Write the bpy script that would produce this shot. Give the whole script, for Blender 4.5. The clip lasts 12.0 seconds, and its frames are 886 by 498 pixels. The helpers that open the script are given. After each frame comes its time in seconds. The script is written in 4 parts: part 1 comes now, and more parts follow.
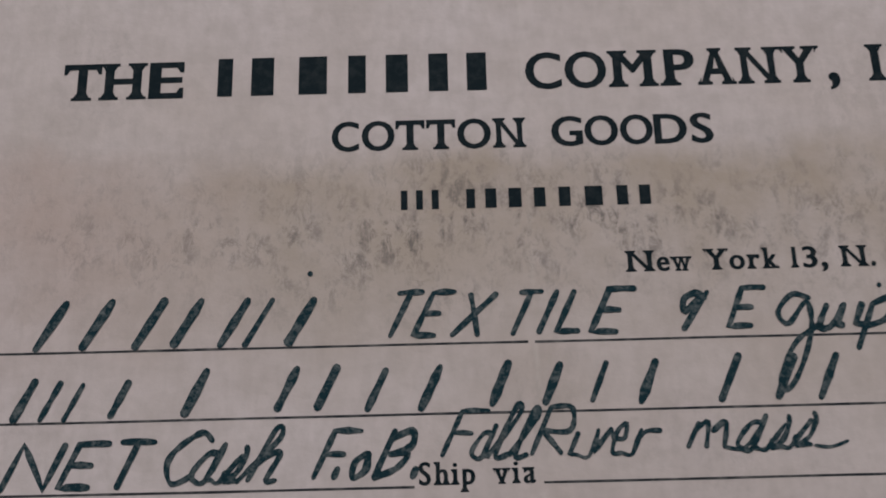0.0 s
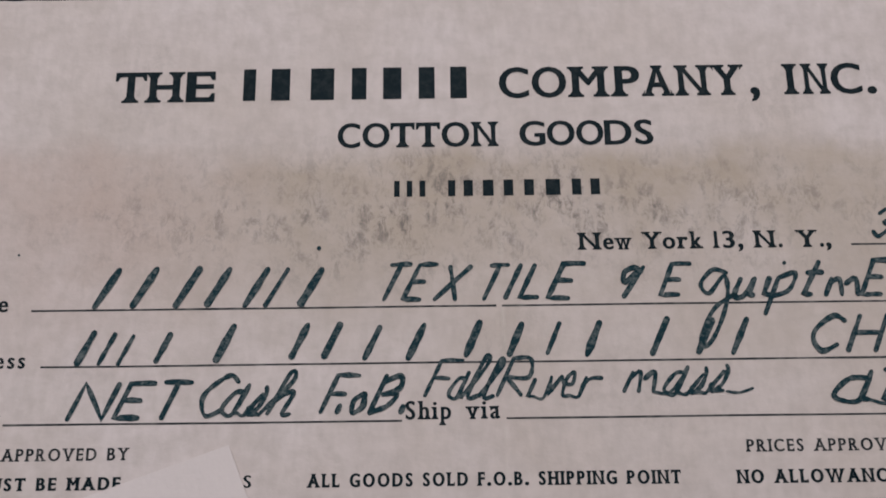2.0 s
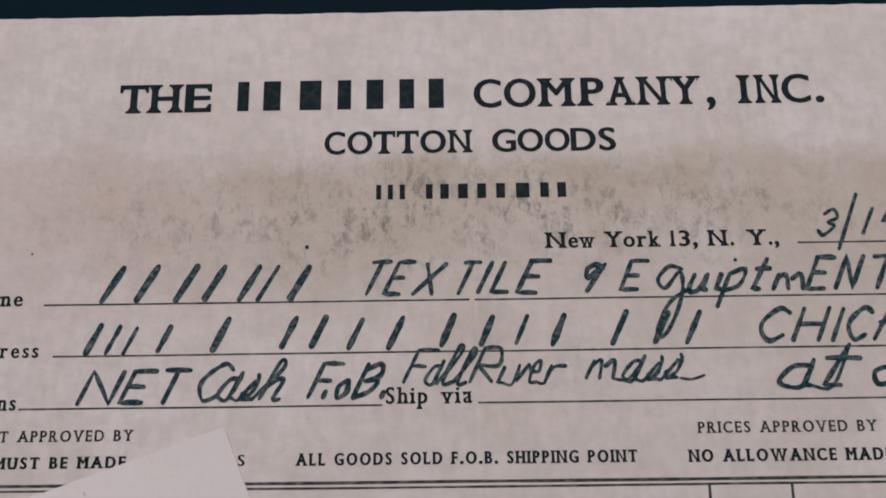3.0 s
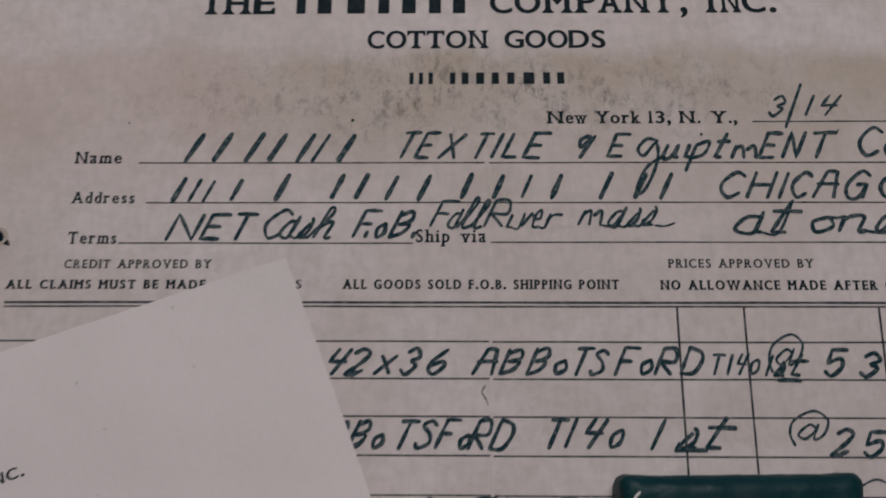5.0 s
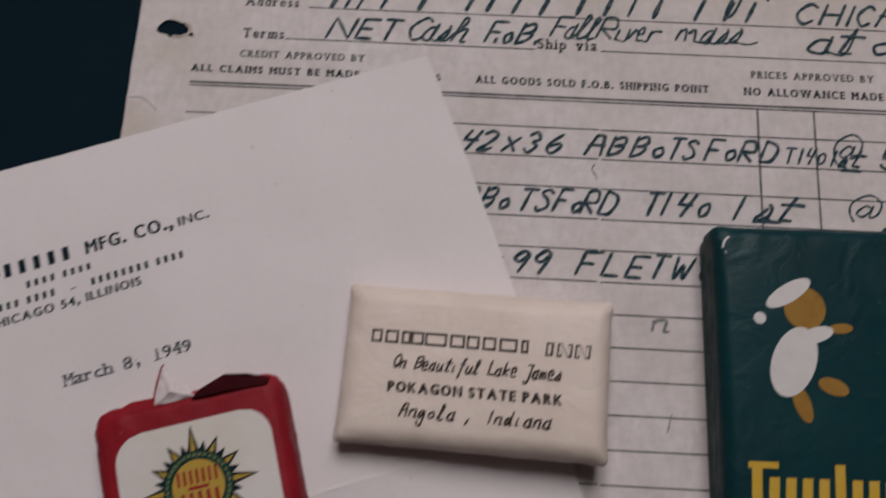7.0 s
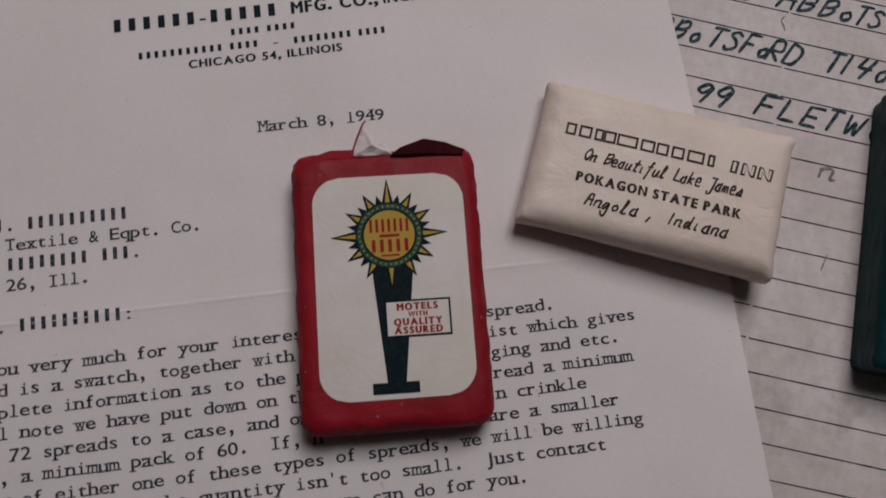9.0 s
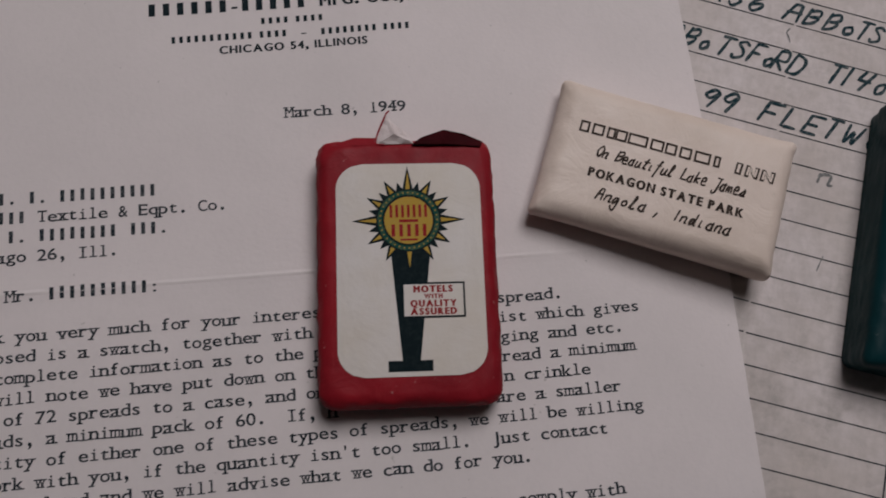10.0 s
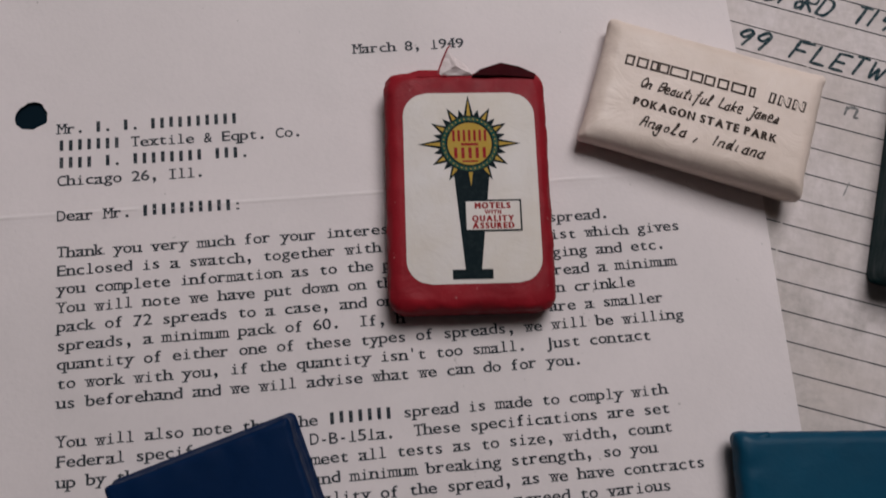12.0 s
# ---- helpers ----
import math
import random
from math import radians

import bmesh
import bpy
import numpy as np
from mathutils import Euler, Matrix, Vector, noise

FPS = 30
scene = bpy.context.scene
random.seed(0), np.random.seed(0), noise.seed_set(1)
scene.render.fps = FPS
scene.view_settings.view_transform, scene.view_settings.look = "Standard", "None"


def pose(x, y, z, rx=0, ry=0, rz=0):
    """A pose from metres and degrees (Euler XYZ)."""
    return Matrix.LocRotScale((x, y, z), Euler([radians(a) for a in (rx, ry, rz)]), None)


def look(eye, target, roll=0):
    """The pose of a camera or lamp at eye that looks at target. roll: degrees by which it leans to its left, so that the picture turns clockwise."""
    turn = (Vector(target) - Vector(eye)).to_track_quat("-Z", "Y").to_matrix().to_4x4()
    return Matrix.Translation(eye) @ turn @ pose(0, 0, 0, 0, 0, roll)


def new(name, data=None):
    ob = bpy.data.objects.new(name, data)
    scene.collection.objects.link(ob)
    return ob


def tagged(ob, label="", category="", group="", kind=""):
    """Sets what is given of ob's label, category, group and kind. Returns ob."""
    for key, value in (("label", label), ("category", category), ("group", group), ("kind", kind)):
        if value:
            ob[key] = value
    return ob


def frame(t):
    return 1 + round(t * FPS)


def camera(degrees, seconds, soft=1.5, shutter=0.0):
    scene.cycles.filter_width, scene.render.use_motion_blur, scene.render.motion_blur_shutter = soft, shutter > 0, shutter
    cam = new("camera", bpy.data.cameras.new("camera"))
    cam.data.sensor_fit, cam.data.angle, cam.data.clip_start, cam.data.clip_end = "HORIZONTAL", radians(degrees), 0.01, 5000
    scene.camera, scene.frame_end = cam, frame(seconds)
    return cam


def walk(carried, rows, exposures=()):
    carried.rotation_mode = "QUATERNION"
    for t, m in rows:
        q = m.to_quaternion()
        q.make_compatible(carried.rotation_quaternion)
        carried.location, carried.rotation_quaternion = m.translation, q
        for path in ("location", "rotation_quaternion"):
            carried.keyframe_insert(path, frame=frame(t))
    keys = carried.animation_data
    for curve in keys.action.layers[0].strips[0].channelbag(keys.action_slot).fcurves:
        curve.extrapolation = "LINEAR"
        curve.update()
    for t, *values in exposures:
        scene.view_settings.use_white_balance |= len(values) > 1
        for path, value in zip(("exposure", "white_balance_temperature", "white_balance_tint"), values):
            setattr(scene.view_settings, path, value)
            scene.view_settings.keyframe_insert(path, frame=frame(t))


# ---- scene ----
cam = camera(57.0, 12.0, soft=1.75, shutter=0.5)
# seconds, eye in metres, yaw, pitch, roll in degrees
ROWS = [
    (0.0, -0.01076, -0.01408, 0.09972, 0.383, -75.519, -2.197),
    (0.5, -0.00845, -0.01472, 0.10522, 0.394, -76.019, -2.182),
    (1.0, -0.00815, -0.01678, 0.1098, 0.07, -76.296, -1.63),
    (1.5, -0.00833, -0.01845, 0.1145, 0.116, -76.494, -1.375),
    (2.0, -0.0085, -0.02116, 0.12109, 0.419, -76.23, -1.521),
    (2.5, -0.00531, -0.02071, 0.12631, 1.528, -76.885, -2.699),
    (4.5, -0.00262, -0.04883, 0.14866, 3.03, -75.186, -3.765),
    (5.0, -0.0072, -0.05874, 0.15442, 2.965, -75.285, -3.244),
    (5.5, -0.01465, -0.06676, 0.16347, 3.256, -75.344, -2.997),
    (6.0, -0.01845, -0.07859, 0.16824, 3.724, -75.32, -2.964),
    (6.5, -0.02115, -0.09332, 0.17006, 3.64, -75.391, -2.376),
    (7.0, -0.03149, -0.10929, 0.17214, 3.868, -75.731, -1.453),
    (7.5, -0.04712, -0.12393, 0.17441, 4.581, -76.047, -0.293),
    (7.7, -0.05063, -0.12762, 0.17362, 6.29, -76.788, -0.972),
    (9.3, -0.07057, -0.15483, 0.16965, -4.135, -77.733, 17.056),
    (9.5, -0.07041, -0.15559, 0.17035, -4.342, -77.494, 17.746),
    (10.0, -0.07421, -0.15852, 0.17599, -5.5, -77.273, 19.503),
    (10.5, -0.07936, -0.16475, 0.176, -4.462, -77.187, 18.823),
    (11.0, -0.0828, -0.16926, 0.17875, -2.554, -77.794, 17.137),
    (11.5, -0.08446, -0.17284, 0.18611, -2.929, -77.97, 17.329),
    (12.0, -0.08092, -0.17999, 0.188, -2.753, -78.092, 16.908),
]
walk(cam, [(t, pose(x, y, z, 90 + pitch, 0, yaw) @ pose(0, 0, 0, 0, 0, roll)) for t, x, y, z, yaw, pitch, roll in ROWS],
     [(0.0, -1.03), (0.5, -0.78), (1.0, -0.75), (1.5, -0.73), (2.5, -0.59), (4.5, -0.88), (5.0, -1.08), (5.5, -0.92), (6.5, -0.82), (7.5, -0.92), (9.5, -1.04), (10.0, -1.03), (10.5, -1.2), (11.0, -0.94), (11.5, -0.8), (12.0, -0.66)])

# ---- light: one soft hanging panel, added for an unknown source, and what the room's walls send back ----
LAMP = (0.0, 0.50, 0.94)
world = bpy.data.worlds.new("world")
world.use_nodes = True
world.node_tree.nodes["Background"].inputs[0].default_value = (0.02, 0.022, 0.025, 1)
world.node_tree.nodes["Background"].inputs[1].default_value = 0.3
scene.world = world
lamp = bpy.data.lights.new("added_panel_light", "AREA")
lamp.shape, lamp.size, lamp.size_y, lamp.energy, lamp.color = "RECTANGLE", 0.54, 0.54, 11.9, (0.985, 0.965, 1.0)
new("added_panel_light", lamp).matrix_world = look((LAMP[0], LAMP[1], LAMP[2] - 0.035), (-0.05, -0.06, 0))

# ---- materials ----
MM = 0.001


def material(name, color, rough=0.6, spec=0.4, metal=0.0):
    m = bpy.data.materials.new(name)
    m.use_nodes = True
    b = m.node_tree.nodes["Principled BSDF"]
    b.inputs["Base Color"].default_value = (*color, 1)
    b.inputs["Roughness"].default_value = rough
    b.inputs["Specular IOR Level"].default_value = spec
    b.inputs["Metallic"].default_value = metal
    return m, m.node_tree, b


def noise_of(tree, scale, detail=4.0, rough=0.55, distort=0.0, offset=(0, 0, 0), stretch=(1, 1, 1)):
    co = tree.nodes.new("ShaderNodeTexCoord")
    mp = tree.nodes.new("ShaderNodeMapping")
    mp.inputs["Location"].default_value = offset
    mp.inputs["Scale"].default_value = stretch
    n = tree.nodes.new("ShaderNodeTexNoise")
    n.inputs["Scale"].default_value, n.inputs["Detail"].default_value = scale, detail
    n.inputs["Roughness"].default_value, n.inputs["Distortion"].default_value = rough, distort
    tree.links.new(co.outputs["Object"], mp.inputs[0])
    tree.links.new(mp.outputs[0], n.inputs["Vector"])
    return n.outputs["Fac"]


def ramp(tree, fac, lo, hi, a=0.0, b=1.0):
    r = tree.nodes.new("ShaderNodeMapRange")
    r.clamp = True
    for i, v in enumerate((lo, hi, a, b)):
        r.inputs[i + 1].default_value = v
    tree.links.new(fac, r.inputs[0])
    return r.outputs[0]


def math_of(tree, op, a, b=None):
    n = tree.nodes.new("ShaderNodeMath")
    n.operation = op
    for i, v in enumerate((a, b)):
        if v is None:
            continue
        if isinstance(v, (int, float)):
            n.inputs[i].default_value = v
        else:
            tree.links.new(v, n.inputs[i])
    return n.outputs[0]


def mix(tree, fac, a, b):
    n = tree.nodes.new("ShaderNodeMix")
    n.data_type = "RGBA"
    if isinstance(fac, (int, float)):
        n.inputs[0].default_value = fac
    else:
        tree.links.new(fac, n.inputs[0])
    for i, v in ((6, a), (7, b)):
        if isinstance(v, tuple):
            n.inputs[i].default_value = (*v, 1)
        else:
            tree.links.new(v, n.inputs[i])
    return n.outputs[2]


def bump(tree, bsdf, height, strength, distance, after=None):
    n = tree.nodes.new("ShaderNodeBump")
    n.inputs["Strength"].default_value, n.inputs["Distance"].default_value = strength, distance
    tree.links.new(height, n.inputs["Height"])
    if after is not None:
        tree.links.new(after, n.inputs["Normal"])
    tree.links.new(n.outputs[0], bsdf.inputs["Normal"])
    return n.outputs[0]


def axis_of(tree, axis):
    co = tree.nodes.new("ShaderNodeTexCoord")
    s = tree.nodes.new("ShaderNodeSeparateXYZ")
    tree.links.new(co.outputs["Object"], s.inputs[0])
    return s.outputs[axis]


def band(tree, value, centre, half):
    """1 at the centre of a stripe, falling to 0 at half its width."""
    d = math_of(tree, "ABSOLUTE", math_of(tree, "SUBTRACT", value, centre))
    return ramp(tree, d, 0.0, half, 1.0, 0.0)


def aged_paper():
    """The order form: worn cream stock, a rubbed tan belt below the heading, gritty smudges, a fold down the middle."""
    m, t, b = material("aged_form_paper", (0.62, 0.55, 0.5), 0.8, 0.25)
    x, y = axis_of(t, 0), axis_of(t, 1)
    clean, tan = (0.665, 0.592, 0.585), (0.575, 0.498, 0.465)
    col = mix(t, ramp(t, noise_of(t, 26, 6, 0.6), 0.35, 0.68), clean, tan)
    # linen-like fibres both ways
    weave = math_of(t, "ADD", noise_of(t, 700, 2, 0.5, 0, (0, 0, 0), (1, 0.4, 1)), noise_of(t, 520, 3, 0.6, 0.5, (0.2, 0, 0), (0.5, 1, 1)))
    col = mix(t, ramp(t, weave, 0.85, 1.3, 0.0, 0.34), col, (0.42, 0.37, 0.34))
    cloud = math_of(t, "ADD", noise_of(t, 150, 4, 0.6, 0, (0.7, 0.3, 0), (1, 0.6, 1)), noise_of(t, 330, 3, 0.6, 0, (0.1, 0.9, 0)))
    col = mix(t, ramp(t, cloud, 0.85, 1.25, 0.0, 0.3), col, (0.44, 0.385, 0.36))
    # the tan belt, sharper along its upper side, ragged below
    wave = math_of(t, "MULTIPLY", math_of(t, "SUBTRACT", noise_of(t, 38, 5, 0.6), 0.5), 0.016)
    level = math_of(t, "ADD", y, wave)
    belt = math_of(t, "MULTIPLY", ramp(t, level, 0.0215, 0.0255, 1.0, 0.0), ramp(t, level, -0.012, 0.016))
    belt = math_of(t, "MULTIPLY", belt, ramp(t, noise_of(t, 60, 5, 0.65, 0, (0.4, 0.2, 0)), 0.3, 0.62, 0.35, 1.0))
    faded = ramp(t, x, -0.085, -0.02, 0.4, 1.0)
    col = mix(t, math_of(t, "MULTIPLY", math_of(t, "MULTIPLY", belt, faded), 0.82), col, mix(t, ramp(t, x, -0.07, -0.03), (0.47, 0.33, 0.28), (0.41, 0.335, 0.265)))
    # grit rubbed into the belt's middle, and here and there over the sheet
    grit = ramp(t, noise_of(t, 620, 6, 0.8, 0.4, (0, 0, 0), (1, 0.55, 1)), 0.47, 0.6)
    heart = math_of(t, "MULTIPLY", band(t, math_of(t, "ADD", y, wave), 0.0145, 0.014), ramp(t, math_of(t, "ABSOLUTE", x), 0.012, 0.075, 1.0, 0.12))
    patches = ramp(t, noise_of(t, 48, 4, 0.55, 0.3, (0.3, 0.1, 0)), 0.57, 0.72, 0.0, 0.16)
    where = math_of(t, "MAXIMUM", math_of(t, "MULTIPLY", heart, ramp(t, noise_of(t, 150, 5, 0.7), 0.4, 0.57)), patches)
    col = mix(t, math_of(t, "MULTIPLY", math_of(t, "MULTIPLY", grit, where), 0.9), col, (0.15, 0.135, 0.125))
    # grimy handling marks low on the sheet
    grime = math_of(t, "MULTIPLY", ramp(t, noise_of(t, 75, 5, 0.65, 0.6, (0.9, 0.5, 0)), 0.5, 0.68), ramp(t, noise_of(t, 420, 4, 0.7), 0.35, 0.6, 0.3, 1.0))
    col = mix(t, math_of(t, "MULTIPLY", math_of(t, "MULTIPLY", grime, ramp(t, y, -0.105, -0.075, 1.0, 0.0)), 0.55), col, (0.3, 0.27, 0.25))
    edge = math_of(t, "MULTIPLY", ramp(t, x, -0.1045, -0.085, 1.0, 0.0), ramp(t, noise_of(t, 60, 4), 0.4, 0.7))
    col = mix(t, math_of(t, "MULTIPLY", edge, 0.6), col, (0.47, 0.36, 0.27))
    fold = math_of(t, "MULTIPLY", band(t, x, 0.0003, 0.0005), ramp(t, noise_of(t, 180, 3), 0.45, 0.65))
    col = mix(t, math_of(t, "MULTIPLY", fold, 0.3), col, (0.7, 0.64, 0.6))
    t.links.new(col, b.inputs["Base Color"])
    n1 = bump(t, b, noise_of(t, 900, 4), 0.35, 0.0002)
    n2 = bump(t, b, noise_of(t, 30, 3), 0.5, 0.0014, n1)
    bump(t, b, fold, 0.4, 0.0002, n2)
    return m


def letter_paper():
    """The typed letter: smooth pale bond, faint broad tone, fine grain."""
    m, t, b = material("bond_letter_paper", (0.66, 0.60, 0.60), 0.72, 0.3)
    col = mix(t, ramp(t, noise_of(t, 14, 4), 0.35, 0.7, 0.0, 0.6), (0.725, 0.645, 0.64), (0.595, 0.54, 0.53))
    specks = math_of(t, "MULTIPLY", ramp(t, noise_of(t, 480, 2), 0.74, 0.78), 0.5)
    col = mix(t, specks, col, (0.3, 0.27, 0.25))
    fibre = noise_of(t, 800, 3, 0.6, 0, (0, 0, 0), (1, 0.7, 1))
    col = mix(t, ramp(t, fibre, 0.45, 0.7, 0.0, 0.07), col, (0.46, 0.42, 0.42))
    crease = math_of(t, "MULTIPLY", band(t, axis_of(t, 1), 0.0102, 0.0006), ramp(t, noise_of(t, 70, 3), 0.35, 0.6))
    col = mix(t, math_of(t, "MULTIPLY", crease, 0.35), col, (0.76, 0.70, 0.68))
    t.links.new(col, b.inputs["Base Color"])
    n1 = bump(t, b, noise_of(t, 1100, 3), 0.3, 0.00015)
    n2 = bump(t, b, noise_of(t, 18, 3, 0.5), 0.6, 0.003, n1)
    bump(t, b, crease, 0.5, 0.0003, n2)
    return m


def ink(name, color, worn, amount, scale=900):
    """Ink that lets some of the paper's tone through where it has worn thin."""
    m, t, b = material(name, color, 0.7, 0.1)
    gone = math_of(t, "MULTIPLY", ramp(t, noise_of(t, scale, 4, 0.65), 0.45, 0.72), amount)
    t.links.new(mix(t, gone, color, worn), b.inputs["Base Color"])
    return m


def wrapper(name, color, dark, rough, spec, wear=(0.6, 0.55, 0.5), wear_amount=0.0, crinkle=0.5):
    """Soap wrapper paper: tone drifting, fine crinkles, rubbed specks."""
    m, t, b = material(name, color, rough, spec)
    col = mix(t, ramp(t, noise_of(t, 60, 5, 0.6), 0.35, 0.7), color, dark)
    if wear_amount:
        rub = math_of(t, "MULTIPLY", ramp(t, noise_of(t, 420, 5, 0.7), 0.66, 0.74), wear_amount)
        col = mix(t, rub, col, wear)
    t.links.new(col, b.inputs["Base Color"])
    t.links.new(ramp(t, noise_of(t, 150, 4), 0.3, 0.7, rough * 0.8, min(1.0, rough * 1.25)), b.inputs["Roughness"])
    n1 = bump(t, b, noise_of(t, 700, 3), 0.25, 0.0002)
    bump(t, b, noise_of(t, 110, 4, 0.55, 0.8), crinkle, 0.0012, n1)
    return m


FORM_PAPER, LETTER_PAPER = aged_paper(), letter_paper()
PRINT_INK = ink("printed_black_ink", (0.004, 0.012, 0.017), (0.1, 0.105, 0.105), 0.18)
FINE_INK = ink("fine_printed_ink", (0.012, 0.018, 0.023), (0.25, 0.24, 0.23), 0.4)
TYPE_INK = ink("typewriter_ribbon_ink", (0.014, 0.020, 0.027), (0.24, 0.24, 0.245), 0.5, 1500)
PEN_INK = ink("blue_black_pen_ink", (0.007, 0.030, 0.040), (0.24, 0.255, 0.25), 0.55, 1300)
FAINT_INK = ink("faint_pencil", (0.17, 0.17, 0.17), (0.45, 0.42, 0.39), 0.8, 1300)
RULE_INK = ink("ruled_line_ink", (0.03, 0.035, 0.04), (0.3, 0.28, 0.27), 0.5, 500)
RED_WRAP = wrapper("red_soap_wrapper", (0.28, 0.009, 0.017), (0.18, 0.005, 0.011), 0.55, 0.2, (0.55, 0.4, 0.38), 0.5, 0.4)
# the red wrapper again, with the fold's shade put into its colour
RED_SHADED = wrapper("shaded_red_fold", (0.055, 0.005, 0.008), (0.02, 0.003, 0.004), 0.7, 0.04)
CREAM_WRAP = wrapper("cream_soap_wrapper", (0.72, 0.595, 0.525), (0.64, 0.52, 0.445), 0.48, 0.3, (0.4, 0.33, 0.27), 0.3, 0.4)
GREEN_WRAP = wrapper("dark_green_soap_wrapper", (0.005, 0.036, 0.041), (0.004, 0.026, 0.031), 0.42, 0.12, (0.3, 0.3, 0.28), 0.2, 0.35)
NAVY_WRAP = wrapper("navy_soap_wrapper", (0.002, 0.015, 0.055), (0.0015, 0.012, 0.044), 0.5, 0.06, crinkle=0.15)
TEAL_WRAP = wrapper("teal_blue_soap_wrapper", (0.005, 0.055, 0.10), (0.004, 0.045, 0.085), 0.45, 0.12, crinkle=0.2)
STICKER = wrapper("off_white_soap_label", (0.655, 0.60, 0.575), (0.60, 0.53, 0.465), 0.55, 0.25, (0.4, 0.33, 0.25), 0.2, 0.2)
TORN = wrapper("torn_white_tissue", (0.68, 0.60, 0.585), (0.6, 0.5, 0.49), 0.7, 0.3)
BLACK_PRINT = ink("label_black_print", (0.003, 0.010, 0.013), (0.03, 0.04, 0.04), 0.3)
BROWN_PRINT = ink("soap_brown_black_print", (0.035, 0.024, 0.020), (0.3, 0.24, 0.2), 0.3)
SUN_PRINT = ink("label_ochre_yellow_print", (0.43, 0.27, 0.045), (0.4, 0.3, 0.12), 0.3)
YELLOW_PRINT = ink("label_yellow_print", (0.55, 0.33, 0.035), (0.5, 0.4, 0.2), 0.3)
RED_PRINT = ink("label_red_print", (0.26, 0.012, 0.016), (0.4, 0.2, 0.15), 0.15)
GREEN_PRINT = ink("label_green_print", (0.01, 0.06, 0.045), (0.2, 0.22, 0.1), 0.4)
WHITE_PRINT = ink("label_white_print", (0.62, 0.57, 0.55), (0.5, 0.45, 0.43), 0.4, 300)
OCHRE_PRINT = ink("label_ochre_print", (0.30, 0.155, 0.035), (0.22, 0.1, 0.02), 0.6, 300)
HOLE_FIBRE = wrapper("frayed_paper_fibre", (0.5, 0.43, 0.38), (0.35, 0.29, 0.25), 0.9, 0.1)


def desk_top():
    m, t, b = material("dark_navy_desk_laminate", (0.005, 0.013, 0.020), 0.8, 0.04)
    t.links.new(mix(t, noise_of(t, 40, 5), (0.0025, 0.009, 0.015), (0.005, 0.014, 0.022)), b.inputs["Base Color"])
    bump(t, b, noise_of(t, 1400, 3), 0.25, 0.0002)
    return m


def plaster(name, color):
    m, t, b = material(name, color, 0.9, 0.2)
    dim = tuple(0.9 * c for c in color)
    t.links.new(mix(t, noise_of(t, 3, 5), color, dim), b.inputs["Base Color"])
    bump(t, b, noise_of(t, 120, 4), 0.2, 0.002)
    return m


DESK, WALL, CEILING, FLOOR = desk_top(), plaster("wall_paint", (0.36, 0.35, 0.35)), plaster("ceiling_paint", (0.7, 0.69, 0.67)), plaster("floor_lino", (0.2, 0.18, 0.16))
DIFFUSER, _t, _b = material("lamp_diffuser", (0.8, 0.8, 0.78), 0.5)
_b.inputs["Emission Color"].default_value, _b.inputs["Emission Strength"].default_value = (1, 0.95, 0.92, 1), 3.0
METAL, _t, _b = material("white_lamp_metal", (0.6, 0.6, 0.6), 0.4)


# ---- building helpers ----
def part(name, bm, mat, parent=None, label="", smooth=False):
    me = bpy.data.meshes.new(name)
    bm.normal_update()
    bm.to_mesh(me)
    bm.free()
    for p in me.polygons:
        p.use_smooth = smooth
    me.materials.append(mat)
    ob = new(name, me)
    if parent is not None:
        ob.parent = parent
    return tagged(ob, label)


def box(bm, x0, y0, z0, x1, y1, z1):
    v = [bm.verts.new((x, y, z)) for z in (z0, z1) for y in (y0, y1) for x in (x0, x1)]
    for f in ((0, 2, 3, 1), (4, 5, 7, 6), (0, 1, 5, 4), (2, 6, 7, 3), (0, 4, 6, 2), (1, 3, 7, 5)):
        bm.faces.new([v[i] for i in f])


def block(name, mat, *dims, bevel=0.0, **kw):
    bm = bmesh.new()
    box(bm, *dims)
    if bevel:
        bmesh.ops.bevel(bm, geom=bm.edges[:], offset=bevel, segments=2, affect="EDGES")
    return part(name, bm, mat, **kw)


# ---- the room that closes the place ----
FLOOR_Z = -0.75
for name, mat, dims in (
    ("floor", FLOOR, (-2, -2, FLOOR_Z - 0.1, 2, 2, FLOOR_Z)),
    ("ceiling", CEILING, (-2, -2, 1.84, 2, 2, 1.94)),
    ("wall_north", WALL, (-2, 2, FLOOR_Z, 2, 2.1, 1.84)),
    ("wall_south", WALL, (-2, -2.1, FLOOR_Z, 2, -2, 1.84)),
    ("wall_east", WALL, (2, -2, FLOOR_Z, 2.1, 2, 1.84)),
    ("wall_west", WALL, (-2.1, -2, FLOOR_Z, -2, 2, 1.84)),
):
    tagged(block(name, mat, *dims), "plain painted " + name.split("_")[0] + " closing the room", name.split("_")[0], kind="structure")

# assumed fitting around the added area light; the true source is unseen
panel = tagged(new("added_pendant_lamp"), "square white pendant light panel, added out of view to light the desk", "pendant lamp")
panel.matrix_world = look(LAMP, (-0.05, -0.06, 0))
bm = bmesh.new()
for x0, y0, x1, y1 in ((-0.32, -0.32, 0.32, -0.29), (-0.32, 0.29, 0.32, 0.32), (-0.32, -0.29, -0.29, 0.29), (0.29, -0.29, 0.32, 0.29)):
    box(bm, x0, y0, -0.02, x1, y1, 0.04)
part("frame", bm, METAL, panel)
bm = bmesh.new()
box(bm, -0.29, -0.29, 0.01, 0.29, 0.29, 0.035)
part("diffuser", bm, DIFFUSER, panel)
cord = block("cord", METAL, LAMP[0] - 0.004, LAMP[1] - 0.004, LAMP[2] + 0.02, LAMP[0] + 0.004, LAMP[1] + 0.004, 1.84)
